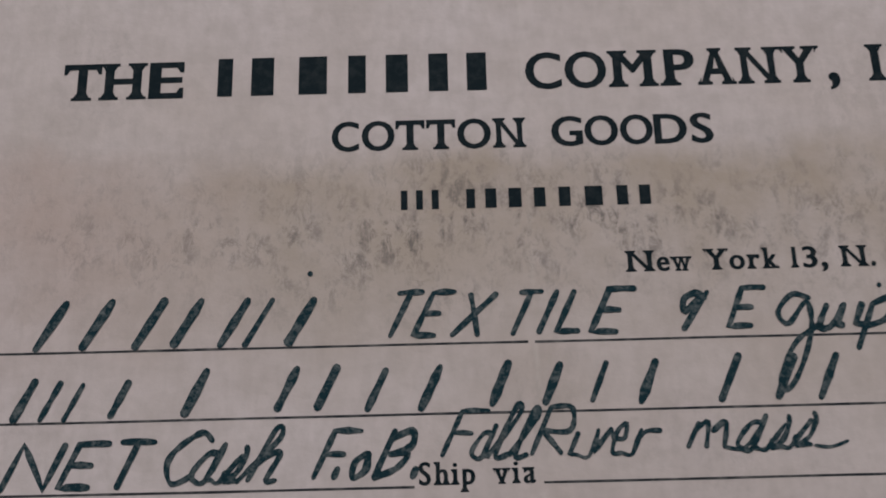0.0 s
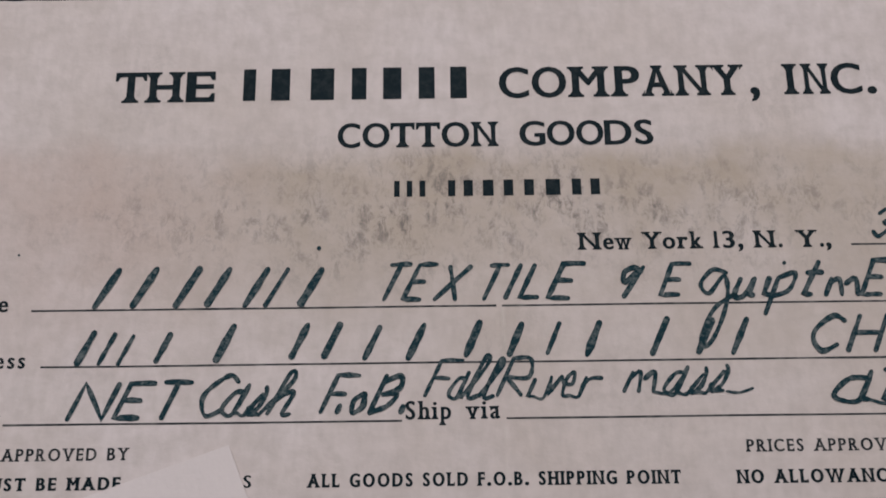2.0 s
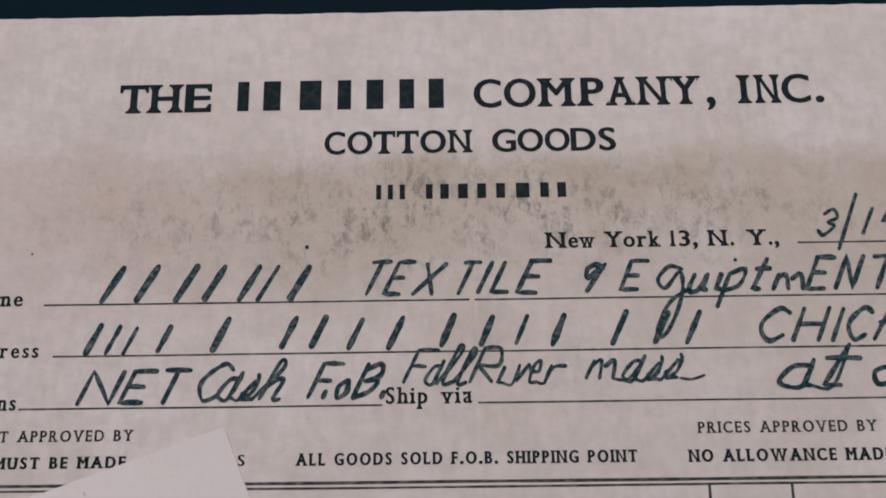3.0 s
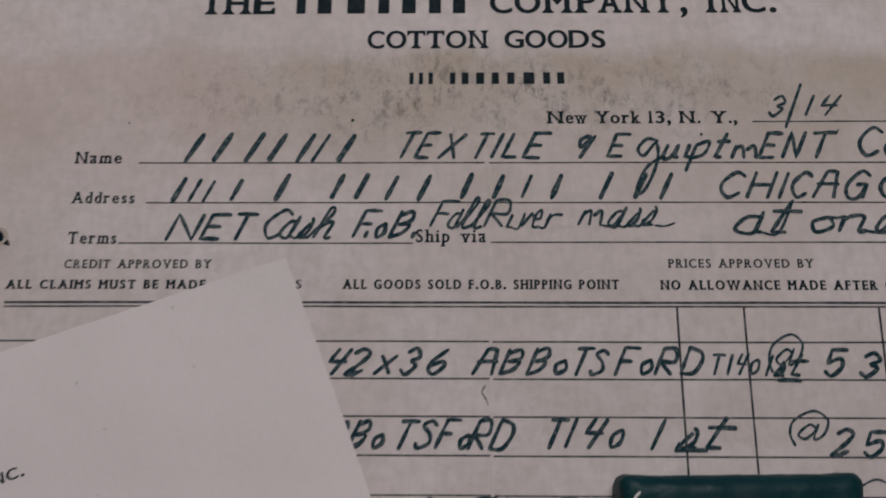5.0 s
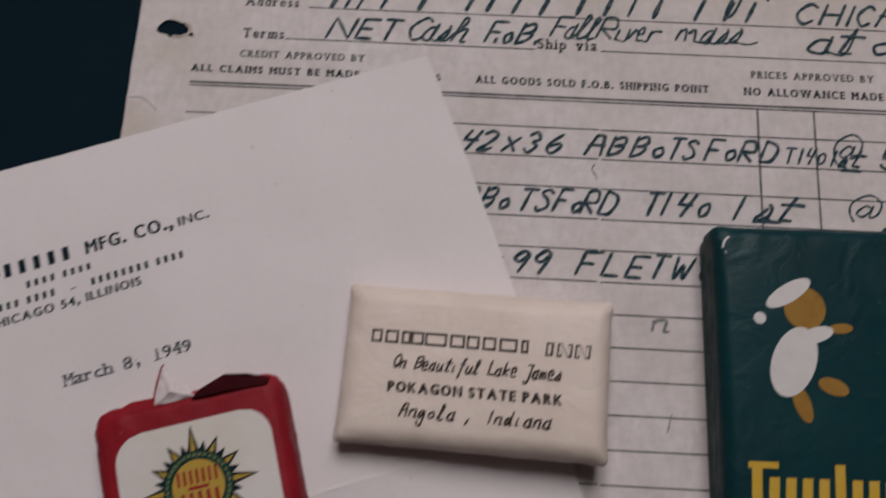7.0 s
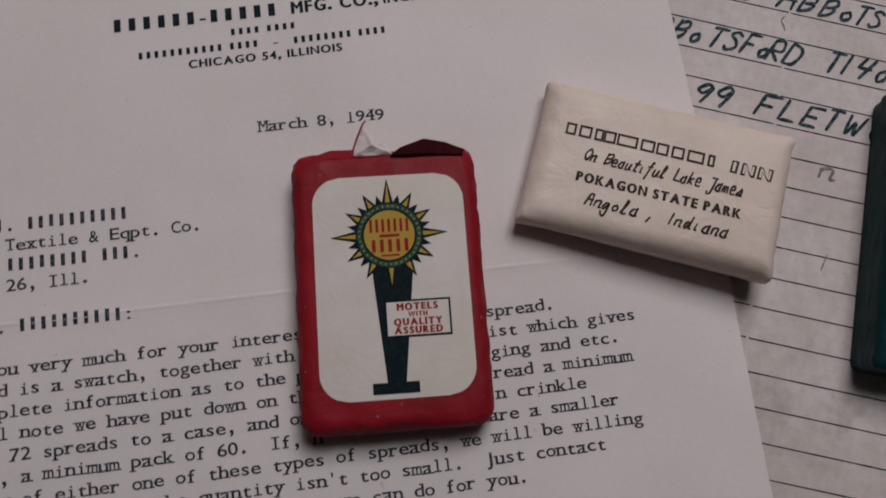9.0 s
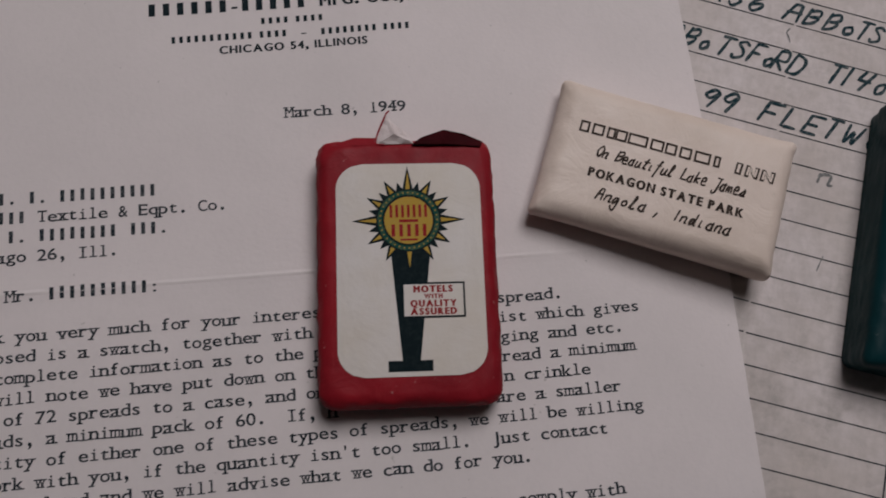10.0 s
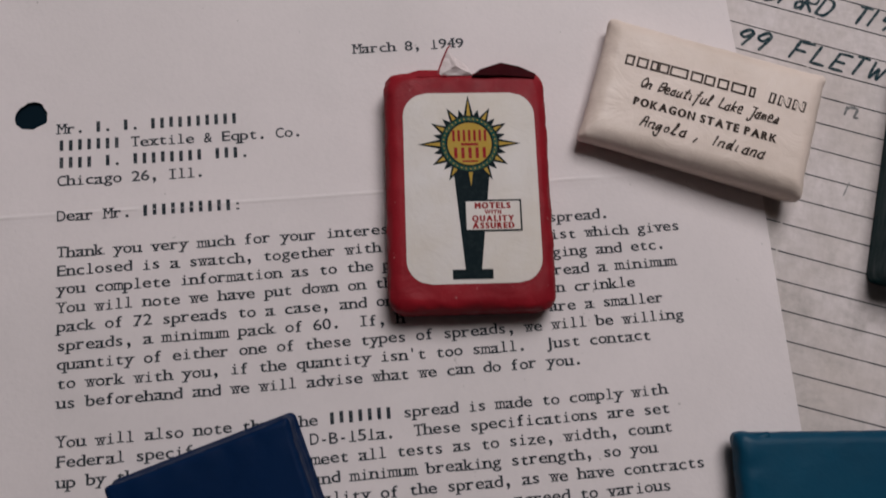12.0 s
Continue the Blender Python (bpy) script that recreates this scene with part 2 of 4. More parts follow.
cord.parent = panel
cord.matrix_parent_inverse = panel.matrix_world.inverted()

desk = tagged(new("desk"), "dark navy-black desk under the papers", "desk")
block("desktop", DESK, -0.75, -0.55, -0.03, 0.65, 0.3, -0.0003, bevel=0.0002, parent=desk)
for x in (-0.72, 0.56):
    for y in (-0.52, 0.21):
        block("leg", DESK, x, y, FLOOR_Z, x + 0.06, y + 0.06, -0.03, bevel=0.002, parent=desk)


# ---- lettering ----
GLYPHS = {}
SERIFED = set("ABDEFHIKLMNPRTUVWXYZabdfhiklmnpqruvwxyz147")


def glyph(ch, weight, thin=0.0):
    """Faces of one character of the built-in font at size 1, its sides moved out by weight and its tops and feet by thin, with its bounds."""
    key = (ch, weight, thin)
    if key not in GLYPHS:
        cu = bpy.data.curves.new("glyph", "FONT")
        cu.body, cu.size, cu.resolution_u, cu.offset = ch, 1.0, 4, 0.0
        ob = new("glyph", cu)
        me = bpy.data.meshes.new_from_object(ob.evaluated_get(bpy.context.evaluated_depsgraph_get()))
        spot, vs, ids = {}, [], []
        for v in me.vertices:
            k = (round(v.co.x, 4), round(v.co.y, 4))
            if k not in spot:
                spot[k] = len(vs)
                vs.append(k)
            ids.append(spot[k])
        fs = []
        for p in me.polygons:
            f = [ids[i] for i in p.vertices]
            area = sum(vs[a][0] * vs[b][1] - vs[b][0] * vs[a][1] for a, b in zip(f, f[1:] + f[:1]))
            if len(set(f)) == len(f) and abs(area) > 1e-9:
                fs.append(tuple(f if area > 0 else f[::-1]))
        ways = {(a, b) for f in fs for a, b in zip(f, f[1:] + f[:1])}
        facing = {}
        for a, b in sorted(ways):
            if (b, a) not in ways:
                dx, dy = vs[b][0] - vs[a][0], vs[b][1] - vs[a][1]
                d = math.hypot(dx, dy) or 1.0
                for q in (a, b):
                    facing.setdefault(q, []).append((dy / d, -dx / d))
        moved = []
        for i, (x, y) in enumerate(vs):
            ns = facing.get(i, [(0.0, 0.0)])
            k = max(0.6, 1 + ns[0][0] * ns[-1][0] + ns[0][1] * ns[-1][1]) if len(ns) > 1 else 1.0
            moved.append((x + weight * sum(n[0] for n in ns) / k, y + thin * sum(n[1] for n in ns) / k))
        vs = moved
        bpy.data.objects.remove(ob)
        bpy.data.curves.remove(cu)
        bpy.data.meshes.remove(me)
        xs, ys = [v[0] for v in vs] or [0, 0.3], [v[1] for v in vs] or [0, 0.7]
        GLYPHS[key] = vs, fs, min(xs), max(xs), min(ys), max(ys)
    return GLYPHS[key]


def stems(vs, fs, y):
    """Runs of ink along the level y."""
    runs = []
    for f in fs:
        hit = []
        for a, b in zip(f, f[1:] + f[:1]):
            (ax, ay), (bx, by) = vs[a], vs[b]
            if (ay - y) * (by - y) < 0:
                hit.append(ax + (bx - ax) * (y - ay) / (by - ay))
        if len(hit) >= 2:
            runs.append((min(hit), max(hit)))
    out = []
    for a, b in sorted(runs):
        if out and a <= out[-1][1] + 1e-4:
            out[-1][1] = max(out[-1][1], b)
        else:
            out.append([a, b])
    return out


CAP = 0.73


def flat(x, y):
    return 0.0


# ends of arms that carry a small upright tick: (side, level, direction)
TICKS = {"T": ((0, 1, -1), (1, 1, -1)), "E": ((1, 1, -1), (1, 0, 1)), "F": ((1, 1, -1),), "L": ((1, 0, 1),), "Z": ((0, 1, -1), (1, 0, 1))}


def numbers(line):
    return [float(q) for q in line.split()]


def letters(text, x0, x1, y, cap, bold=0.0, serif=0.0, slant=0.0, mono=False, rise=0.0, wobble=0.0, thin=0.0, spans=""):
    """A line of text that fills x0 to x1 (mm), one piece a character; '|' is a plain bar in place of a character.
    bold moves the stems' sides out, thin the level strokes' sides. spans, where given, holds the left and right end of each character.
    Each piece is a list of vertices (x, y, height) in mm and a list of faces."""
    shape, pen = [], 0.0
    ends = numbers(spans)
    for ch in text:
        if ch == " ":
            pen += 0.6 if mono else (0.52 if serif else 0.4)
            continue
        if ch == "|":
            w = 0.6 if mono else 0.7
            shape.append(("bar", pen + 0.16, pen + w - (0.2 if mono else 0.22)))
            pen += w
            continue
        vs, fs, gx0, gx1, gy0, gy1 = glyph(ch, bold, thin)
        wide = gx1 - gx0
        if mono:
            k = 1.0 if ch in ".,:;'-ilI1" else min(0.56 / max(wide, 0.01), 1.06 if ch in "mwMW" else 1.3)
            shape.append((ch, pen + 0.3 - k * (gx0 + gx1) / 2, k))
            pen += 0.6
        else:
            k = 1.0
            shape.append((ch, pen - gx0 + 0.05, k))
            pen += wide + (0.05 + 1.6 * serif if serif else 0.12)
    kx, ky = (x1 - x0) / pen, cap / CAP
    pieces = []
    for place, (ch, at, k) in enumerate(shape):
        verts, faces = [], []
        up = wobble * random.uniform(-1, 1)

        def put(points, height):
            n = len(verts)
            for px, py in points:
                verts.append((x0 + px * kx, y + (py + up) * ky + rise * px / pen, height))
            faces.append(tuple(range(n, n + len(points))))
            return n

        if ch == "bar":
            put([(at, 0.0), (k, 0.0), (k, CAP), (at, CAP)], 0.0)
        else:
            vs, fs, gx0, gx1, gy0, gy1 = glyph(ch, bold, thin)
            grow = 1.5 if ch in ".,:" and mono else (1.25 if ch in ".," else 1.0)
            mid = (gx0 + gx1) / 2
            n = put([(at + k * (mid + grow * (px - mid)), py * (grow if ch != ":" else 1.0)) for px, py in vs], 0.0)
            faces.pop()
            faces += [tuple(n + q for q in f) for f in fs]
            th = 0.075 if mono else 0.05 + 0.1 * bold
            if serif and ch in SERIFED:
                for level, down in ((gy0, 1), (gy1, -1)):
                    if ch in "f1t" and down == -1:
                        continue
                    if ch == "i" and down == -1:
                        level = max(v[1] for v in vs if v[1] < 0.8 * gy1)
                    for a, b in stems(vs, fs, level + down * 0.04):
                        if b - a > 0.26 + 2 * bold:
                            continue
                        s = serif
                        if mono and ch in "il1I" and (down == 1 or ch == "I"):
                            s = 0.17
                        left, right = at + k * a - s, at + k * b + s
                        if down == -1 and ch in "bhklidmnpru":
                            right = at + k * b
                        low, high = (level, level + th) if down == 1 else (level - th, level)
                        put([(left, low), (right, low), (right, high), (left, high)], 0.008)
                        if not mono:
                            # the bracket that runs from the stem into its foot
                            inner, far = (high, high + 0.09) if down == 1 else (low, low - 0.09)
                            put([(at + k * a - 0.6 * s, inner), (at + k * a, inner), (at + k * a, far)], 0.008)
                            if right > at + k * b:
                                put([(at + k * b, inner), (at + k * b + 0.6 * s, inner), (at + k * b, far)], 0.008)
            if serif and ch in TICKS:
                for side, level, way in TICKS[ch]:
                    ex, inward = (at + k * gx1, -1) if side else (at + k * gx0, 1)
                    ey = gy1 if level else gy0
                    reach = 0.2 if not mono else 0.15
                    put([(ex, ey), (ex, ey + way * reach), (ex + inward * 0.05, ey + way * reach), (ex + inward * (0.12 if not mono else 0.07), ey + way * 0.05), (ex + inward * 0.12, ey)], 0.012)
        if ends:
            l, r = ends[2 * place], ends[2 * place + 1]
            if ch == "bar":
                l, r = l + 0.24 * (r - l), r - 0.24 * (r - l)
            a, b = min(v[0] for v in verts), max(v[0] for v in verts)
            verts = [(l + (v[0] - a) * (r - l) / (b - a), v[1], v[2]) for v in verts]
        if slant:
            verts = [(v[0] + slant * (v[1] - y), v[1], v[2]) for v in verts]
        pieces.append((verts, faces))
    return pieces


def ink_mesh(name, shapes, mat, parent, surface=flat, lift=0.06, label=""):
    """One printed or written piece: flat shapes in mm, laid on a surface (mm) and lifted a hair."""
    verts, faces = [], []
    for vs, fs in shapes:
        n = len(verts)
        verts += [(p[0] * MM, p[1] * MM, (surface(p[0], p[1]) + lift + (p[2] if len(p) > 2 else 0.0)) * MM) for p in vs]
        faces += [tuple(n + i for i in f) for f in fs]
    me = bpy.data.meshes.new(name)
    me.from_pydata(verts, [], faces)
    bm = bmesh.new()
    bm.from_mesh(me)
    for f in bm.faces:
        f.normal_update()
        if f.normal.z < 0:
            f.normal_flip()
    bm.to_mesh(me)
    bm.free()
    me.materials.append(mat)
    ob = new(name, me)
    ob.parent = parent
    return tagged(ob, label)


# Pen strokes of each character on a grid four wide and six high; a row starting with ~ is drawn as one smooth curve; a, b lie below the line.
PEN = {
    "A": "00 16 36 40/03 43", "B": "00 06/~05 36 44 13/~13 43 31 00", "C": "~45 26 04 02 20 41", "D": "00 06/~06 35 43 30 00",
    "E": "46 06 00 40/03 33", "F": "46 06 00/03 33", "G": "~45 26 03 10 30 43/23 43 40", "H": "00 06/40 46/03 43", "I": "20 26",
    "L": "06 00 40", "M": "00 16 23 36 40", "N": "00 06 40 46", "O": "~26 04 02 20 42 44 26", "R": "00 06/~06 36 43 03/03 40",
    "S": "~45 26 05 33 41 10 01", "T": "06 46/26 20", "W": "~06 10 24 30 46", "X": "00 46/06 40", "a": "~33 13 01 10 30 34/33 30 40",
    "c": "~33 13 01 10 30", "e": "~02 32 24 03 10 40", "h": "~00 25 16 10/~12 23 33 30 40", "i": "13 10 20", "l": "~00 25 16 10 30",
    "m": "03 00/~02 13 20/~22 33 40", "n": "03 00/~02 13 33 30 40", "o": "~23 02 10 31 23", "p": "03 0b/~03 34 31 00",
    "q": "~33 13 01 10 33/~33 3b 1b 3a", "r": "03 00/~02 13 33", "s": "00 23/~24 33 31 10 01/20 40", "t": "26 10 30/04 44", "u": "~03 00 20 33/33 30 40",
    "v": "03 10 33", "w": "~03 10 22 30 43", "x": "00 34/04 30", "0": "~24 03 01 10 31 33 24", "1": "20 26", "2": "~05 26 45 33 00/00 20 41",
    "3": "~05 26 44 23 42 20 01", "4": "16 03 43/46 20", "5": "46 06 03/~03 34 42 20 01", "6": "~36 03 01 20 42 33 02", "9": "~45 26 04 23 45 30",
    "b": "06 00/~02 23 32 20 00", "d": "~33 13 01 10 33/36 30 40", "f": "~36 26 1b/04 34", "g": "~33 13 01 10 33/~33 3b 1b 0a", "k": "06 00/~02 33/02 30",
    "J": "~06 46/~36 3a 1b 0a", ",": "11 0a",
    "&": "~45 26 05 13 35/46 20", "/": "0a 47", ".": "10 11", "|": "10 26", "-": "03 43", "_": "0a 4a",
    "@": "~32 23 11 20 32/~33 30 41 44 26 04 01 1a",
}
LOW = {"a": -1.5, "b": -3.0}


def curve_through(points, steps=6):
    out = []
    ps = [points[0]] + points + [points[-1]]
    for a, b, c, d in zip(ps, ps[1:], ps[2:], ps[3:]):
        for i in range(steps):
            t = i / steps
            out.append(tuple(0.5 * (2 * q + (r - p) * t + (2 * p - 5 * q + 4 * r - s) * t * t + (3 * q - p - 3 * r + s) * t ** 3) for p, q, r, s in zip(a, b, c, d)))
    return out + [points[-1]]


def ribbon(points, width):
    """A pen line of slightly varying width through the points, with rounded ends."""
    if len(points) > 2:
        (ax, ay), (bx, by), (cx, cy), (dx, dy) = points[0], points[1], points[-2], points[-1]
        first, last = math.hypot(bx - ax, by - ay) or 1.0, math.hypot(dx - cx, dy - cy) or 1.0
        k = 0.32 * width
        points = [(ax - (bx - ax) / first * k, ay - (by - ay) / first * k)] + list(points) + [(dx + (dx - cx) / last * k, dy + (dy - cy) / last * k)]
    verts, faces = [], []
    n = len(points)
    for i, (x, y) in enumerate(points):
        ax, ay = points[max(i - 1, 0)]
        bx, by = points[min(i + 1, n - 1)]
        d = math.hypot(bx - ax, by - ay) or 1.0
        ends = 0.42 if i in (0, n - 1) else (0.9 if i in (1, n - 2) else 1.0)
        w = 0.5 * width * ends * (0.92 + 0.34 * noise.noise((x * 0.6, y * 0.6, 3.1)) + 0.22 * noise.noise((x * 2.3, y * 2.3, 8.4)))
        verts += [(x - (by - ay) / d * w, y + (bx - ax) / d * w), (x + (by - ay) / d * w, y - (bx - ax) / d * w)]
        if i:
            faces.append((2 * i - 2, 2 * i - 1, 2 * i + 1, 2 * i))
    return verts, faces


def pen_word(text, x0, x1, y, cap, slant=0.32, width=0.8, jitter=1.0, joined=False, spans=""):
    """Handwriting from x0 to x1 (mm) on the line y, one piece a character; '|' becomes a slanted bar in place of a character.
    spans, where given, holds the left and right end of each character."""
    pieces = []
    ends = numbers(spans)
    step = (x1 - x0) / len(text)
    for i, ch in enumerate(text):
        if ch == " ":
            continue
        gx = x0 + i * step + random.uniform(-0.04, 0.04) * step
        gy = y + random.uniform(-0.03, 0.03) * cap
        sx, sy = step * 0.74 / 4 * random.uniform(0.92, 1.06), cap / 6 * random.uniform(0.94, 1.06)
        if ch == ".":
            sx *= 0.5
        lines = []
        for line in PEN[ch].split("/"):
            smooth = line.startswith("~")
            pts = [(gx + sx * int(p[0]), gy + sy * (LOW[p[1]] if p[1] in LOW else int(p[1]))) for p in line.lstrip("~").split()]
            lean = 0.0 if ends else slant
            pts = [(px + lean * (py - y) + jitter * random.uniform(-0.07, 0.07), py + jitter * random.uniform(-0.07, 0.07)) for px, py in pts]
            if smooth:
                pts = curve_through(pts)
            else:
                pts = [((1 - k / 4) * a[0] + k / 4 * b[0], (1 - k / 4) * a[1] + k / 4 * b[1] + 0.06 * jitter * math.sin(k * 0.8)) for a, b in zip(pts, pts[1:]) for k in range(4)] + [pts[-1]]
            lines.append(pts)
        if ends:
            k = len(pieces)
            l, r = ends[2 * k] + width / 3, ends[2 * k + 1] - width / 3
            a, b = min(p[0] for q in lines for p in q), max(p[0] for q in lines for p in q)
            tall = max(p[1] for q in lines for p in q) - y
            wide = max(r - l - slant * tall, 0.68 * (r - l)) if b - a > 0.2 * cap else 0.0
            l = max((l + r - wide - slant * tall) / 2, l - 0.8)
            lines = [[(l + (px - a) * wide / max(b - a, 0.05) + slant * (py - y), py) for px, py in q] for q in lines]
            if ch == "|":
                mid = (l + r) / 2
                lines = [[(mid + slant * (py - y - cap / 2), py) for px, py in q] for q in lines]
                step = r - l
        verts, faces = [], []
        for n, pts in enumerate(lines):
            if joined and n == 0 and pieces and ch.islower() and text[i - 1].islower():
                link = curve_through([last, ((last[0] + pts[0][0]) / 2, min(last[1], pts[0][1]) - 0.15), pts[0]], 4)
                vs, fs = ribbon(link, width * 0.75)
                faces += [tuple(len(verts) + q for q in f) for f in fs]
                verts += [(*v, 0.012) for v in vs]
            last = pts[-1]
            vs, fs = ribbon(pts, min(0.3 * step, 1.15) if ch == "|" else width)
            faces += [tuple(len(verts) + q for q in f) for f in fs]
            verts += [(*v, 0.005 * n) for v in vs]
        pieces.append((verts, faces))
    return pieces


def rule(x0, x1, y, thick, waver=0.05, vertical=False, lean=0.0):
    """A thin printed line, a little uneven in weight."""
    verts, faces = [], []
    n = max(2, int(abs(x1 - x0) / 4))
    for i in range(n + 1):
        s = x0 + (x1 - x0) * i / n
        w = thick / 2 * (1 + 0.25 * noise.noise((s * 0.3, y, 1.7)))
        c = y + waver * noise.noise((s * 0.05, y * 1.3, 7.7)) + lean * (s - x0)
        verts += [(c - w, s), (c + w, s)] if vertical else [(s, c - w), (s, c + w)]
        if i:
            faces.append((2 * i - 2, 2 * i - 1, 2 * i + 1, 2 * i))
    return verts, faces


def disc(cx, cy, r, n=40, inner=0.0):
    vs = [(cx + r * math.cos(2 * math.pi * i / n), cy + r * math.sin(2 * math.pi * i / n)) for i in range(n)]
    if not inner:
        return vs, [tuple(range(n))]
    vs += [(cx + inner * math.cos(2 * math.pi * i / n), cy + inner * math.sin(2 * math.pi * i / n)) for i in range(n)]
    return vs, [(i, (i + 1) % n, n + (i + 1) % n, n + i) for i in range(n)]


def sheet(name, x0, y0, x1, y1, step, surface, mat, parent, holes=(), thick=0.1, fray=0.15, taper=0.0):
    """A paper sheet in mm with small wavering edges and ragged holes (x, y, rx, ry, raggedness)."""
    nx, ny = int((x1 - x0) / step), int((y1 - y0) / step)
    bm = bmesh.new()
    rows = []
    for j in range(ny + 1):
        row = []
        for i in range(nx + 1):
            x, y = x0 + (x1 - x0) * i / nx, y0 + (y1 - y0) * j / ny
            x -= taper * max(0.0, y / y1) ** 2 * i / nx
            if i in (0, nx):
                x += fray * noise.noise((y * 0.25, x0, 0.3)) + 0.5 * fray * noise.noise((y * 0.9, x0, 5.3))
            if j in (0, ny):
                y += fray * noise.noise((x * 0.25, y0, 9.3)) + 0.5 * fray * noise.noise((x * 0.9, y0, 2.3))
            row.append(bm.verts.new((x, y, 0)))
        rows.append(row)
    for j in range(ny):
        for i in range(nx):
            bm.faces.new((rows[j][i], rows[j][i + 1], rows[j + 1][i + 1], rows[j + 1][i]))
    for hx, hy, rx, ry, rag in holes:
        def reach(v):
            a = math.atan2((v.co.y - hy) / ry, (v.co.x - hx) / rx)
            r = 1 + rag * noise.noise((2.2 * math.cos(a) + hx, 2.2 * math.sin(a), 4.4))
            return r, a, math.hypot((v.co.x - hx) / rx, (v.co.y - hy) / ry)
        inner = [v for v in bm.verts if (lambda q: q[2] < q[0])(reach(v))]
        bmesh.ops.delete(bm, geom=inner, context="VERTS")
        for v in bm.verts:
            r, a, d = reach(v)
            if v.is_boundary and (d - r) * math.hypot(rx * math.cos(a), ry * math.sin(a)) < 1.6 * step:
                v.co.x, v.co.y = hx + rx * r * math.cos(a), hy + ry * r * math.sin(a)
    for v in bm.verts:
        v.co = Vector((v.co.x * MM, v.co.y * MM, surface(v.co.x, v.co.y) * MM))
    ext = bmesh.ops.extrude_face_region(bm, geom=bm.faces[:])
    for v in ext["geom"]:
        if isinstance(v, bmesh.types.BMVert):
            v.co.z -= thick * MM
    bmesh.ops.recalc_face_normals(bm, faces=bm.faces[:])
    return part(name, bm, mat, parent, smooth=False)


# ---- the order form ----
def form_z(x, y):
    return 0.12 + 0.10 * noise.noise((x * 0.02, y * 0.02, 0.5)) + 0.10


form = tagged(new("order_form"), "worn cream order form with printed heading and handwriting", "paper form")
form.matrix_world = pose(-0.25 * MM, 0, 0, 0, 0, -0.39) @ Matrix.Diagonal((1.0315, 1.0315, 1, 1))
sheet("form_sheet", -104.5, -220.8, 106.0, 50.0, 1.0, form_z, FORM_PAPER, form, [(-95.9, -15.3, 3.9, 2.1, 0.28)])


ink_mesh("frayed_lip", [ribbon([(-95.9 + 3.5 * math.cos(radians(a)), -15.4 + 2.0 * math.sin(radians(a)) + 0.25 * noise.noise((a * 0.05, 1, 2))) for a in range(-95, 50, 8)], 0.8)], HOLE_FIBRE, form, form_z, 0.06, "pale frayed paper lip")


def printed(name, text, x0, x1, y, cap, **kw):
    ink_to = kw.pop("mat", PRINT_INK)
    pieces = letters(text, x0, x1, y, cap, **kw)
    for piece in [[p] for p in pieces] if cap > 2.2 or "|" in text else [pieces]:
        ink_mesh(name, piece, ink_to, form, form_z)


BOOK = dict(bold=0.03, thin=0.01, serif=0.09)
for word, spans in (
    ("THE", "-59 -54.1 -54.3 -48.2 -47.9 -43.4"),
    ("|||||||", "-39.9 -36.2 -36 -30.4 -30.2 -23.2 -23.2 -18.8 -18.6 -13.1 -12.9 -8.1 -8 -3.1"),
    ("COMPANY,", "0.7 5.4 5.8 11.2 11.4 17.8 18 22.6 22.8 27.8 28 33.5 33.5 38.8 39.6 41.1"),
    ("INC.", "44.8 47.1 47.7 52 52.2 57 57.7 59.2"),
):
    printed("heading_bar" if "|" in word else "heading_letter", word, -59, 59, 32.15, 5.3, spans=spans, **BOOK)
for word, spans in (("COTTON", "-24.2 -20.7 -20.4 -16.2 -16.1 -12.4 -12.2 -8.5 -8.3 -4 -3.8 0.4"), ("GOODS", "3.6 7.6 7.8 12.1 12.3 16.5 16.6 20.8 21.2 24.1")):
    printed("heading_letter", word, -24, 24, 24.25, 4.15, spans=spans, **BOOK)
printed("heading_bar", "||| ||||||||", -16, 16, 16.3, 2.5, spans="-15.9 -14.3 -14 -12.4 -12.1 -10.4 -7.9 -5.8 -5.7 -3 -2.9 0.2 0.3 3.1 3.4 6.2 6.3 10.5 10.6 13.3 13.4 16.1")
printed("printed_letter", "New York 13, N. Y.,", 11.7, 49.4, 7.8, 2.7, bold=0.034, thin=0.01, serif=0.08,
        spans="11.6 15.2 15.4 17 17.1 19.7 21.1 24.2 24.2 26.1 26.3 28 28.2 30.2 31.6 32.6 33.1 34.9 35.3 36.1 37.6 41 41.3 41.9 43.9 47.2 47.4 48 48.3 49.1")
printed("printed_letter", "Name", -80.9, -71.3, -0.45, 2.5, bold=0.032, thin=0.01, serif=0.08)
printed("printed_letter", "Address", -80.7, -68.0, -8.65, 2.4, bold=0.032, thin=0.01, serif=0.08)
printed("printed_letter", "Terms", -80.5, -70.7, -16.75, 2.5, bold=0.032, thin=0.01, serif=0.08)
printed("printed_letter", "Ship via", -14.0, -0.1, -16.45, 2.65, bold=0.032, thin=0.01, serif=0.08)
printed("printed_notice", "CREDIT APPROVED BY", -80.6, -52.2, -21.55, 1.75, bold=0.035, thin=0.012, serif=0.08, mat=FINE_INK)
printed("printed_notice", "ALL CLAIMS MUST BE MADE", -91.2, -53.0, -25.5, 1.75, bold=0.06, thin=0.02, serif=0.08)
printed("printed_notice", "S", -36.4, -35.0, -25.45, 1.75, bold=0.045)
printed("printed_notice", "ALL GOODS SOLD F.O.B. SHIPPING POINT", -27.5, 24.5, -25.5, 1.85, bold=0.06, thin=0.02, serif=0.08)
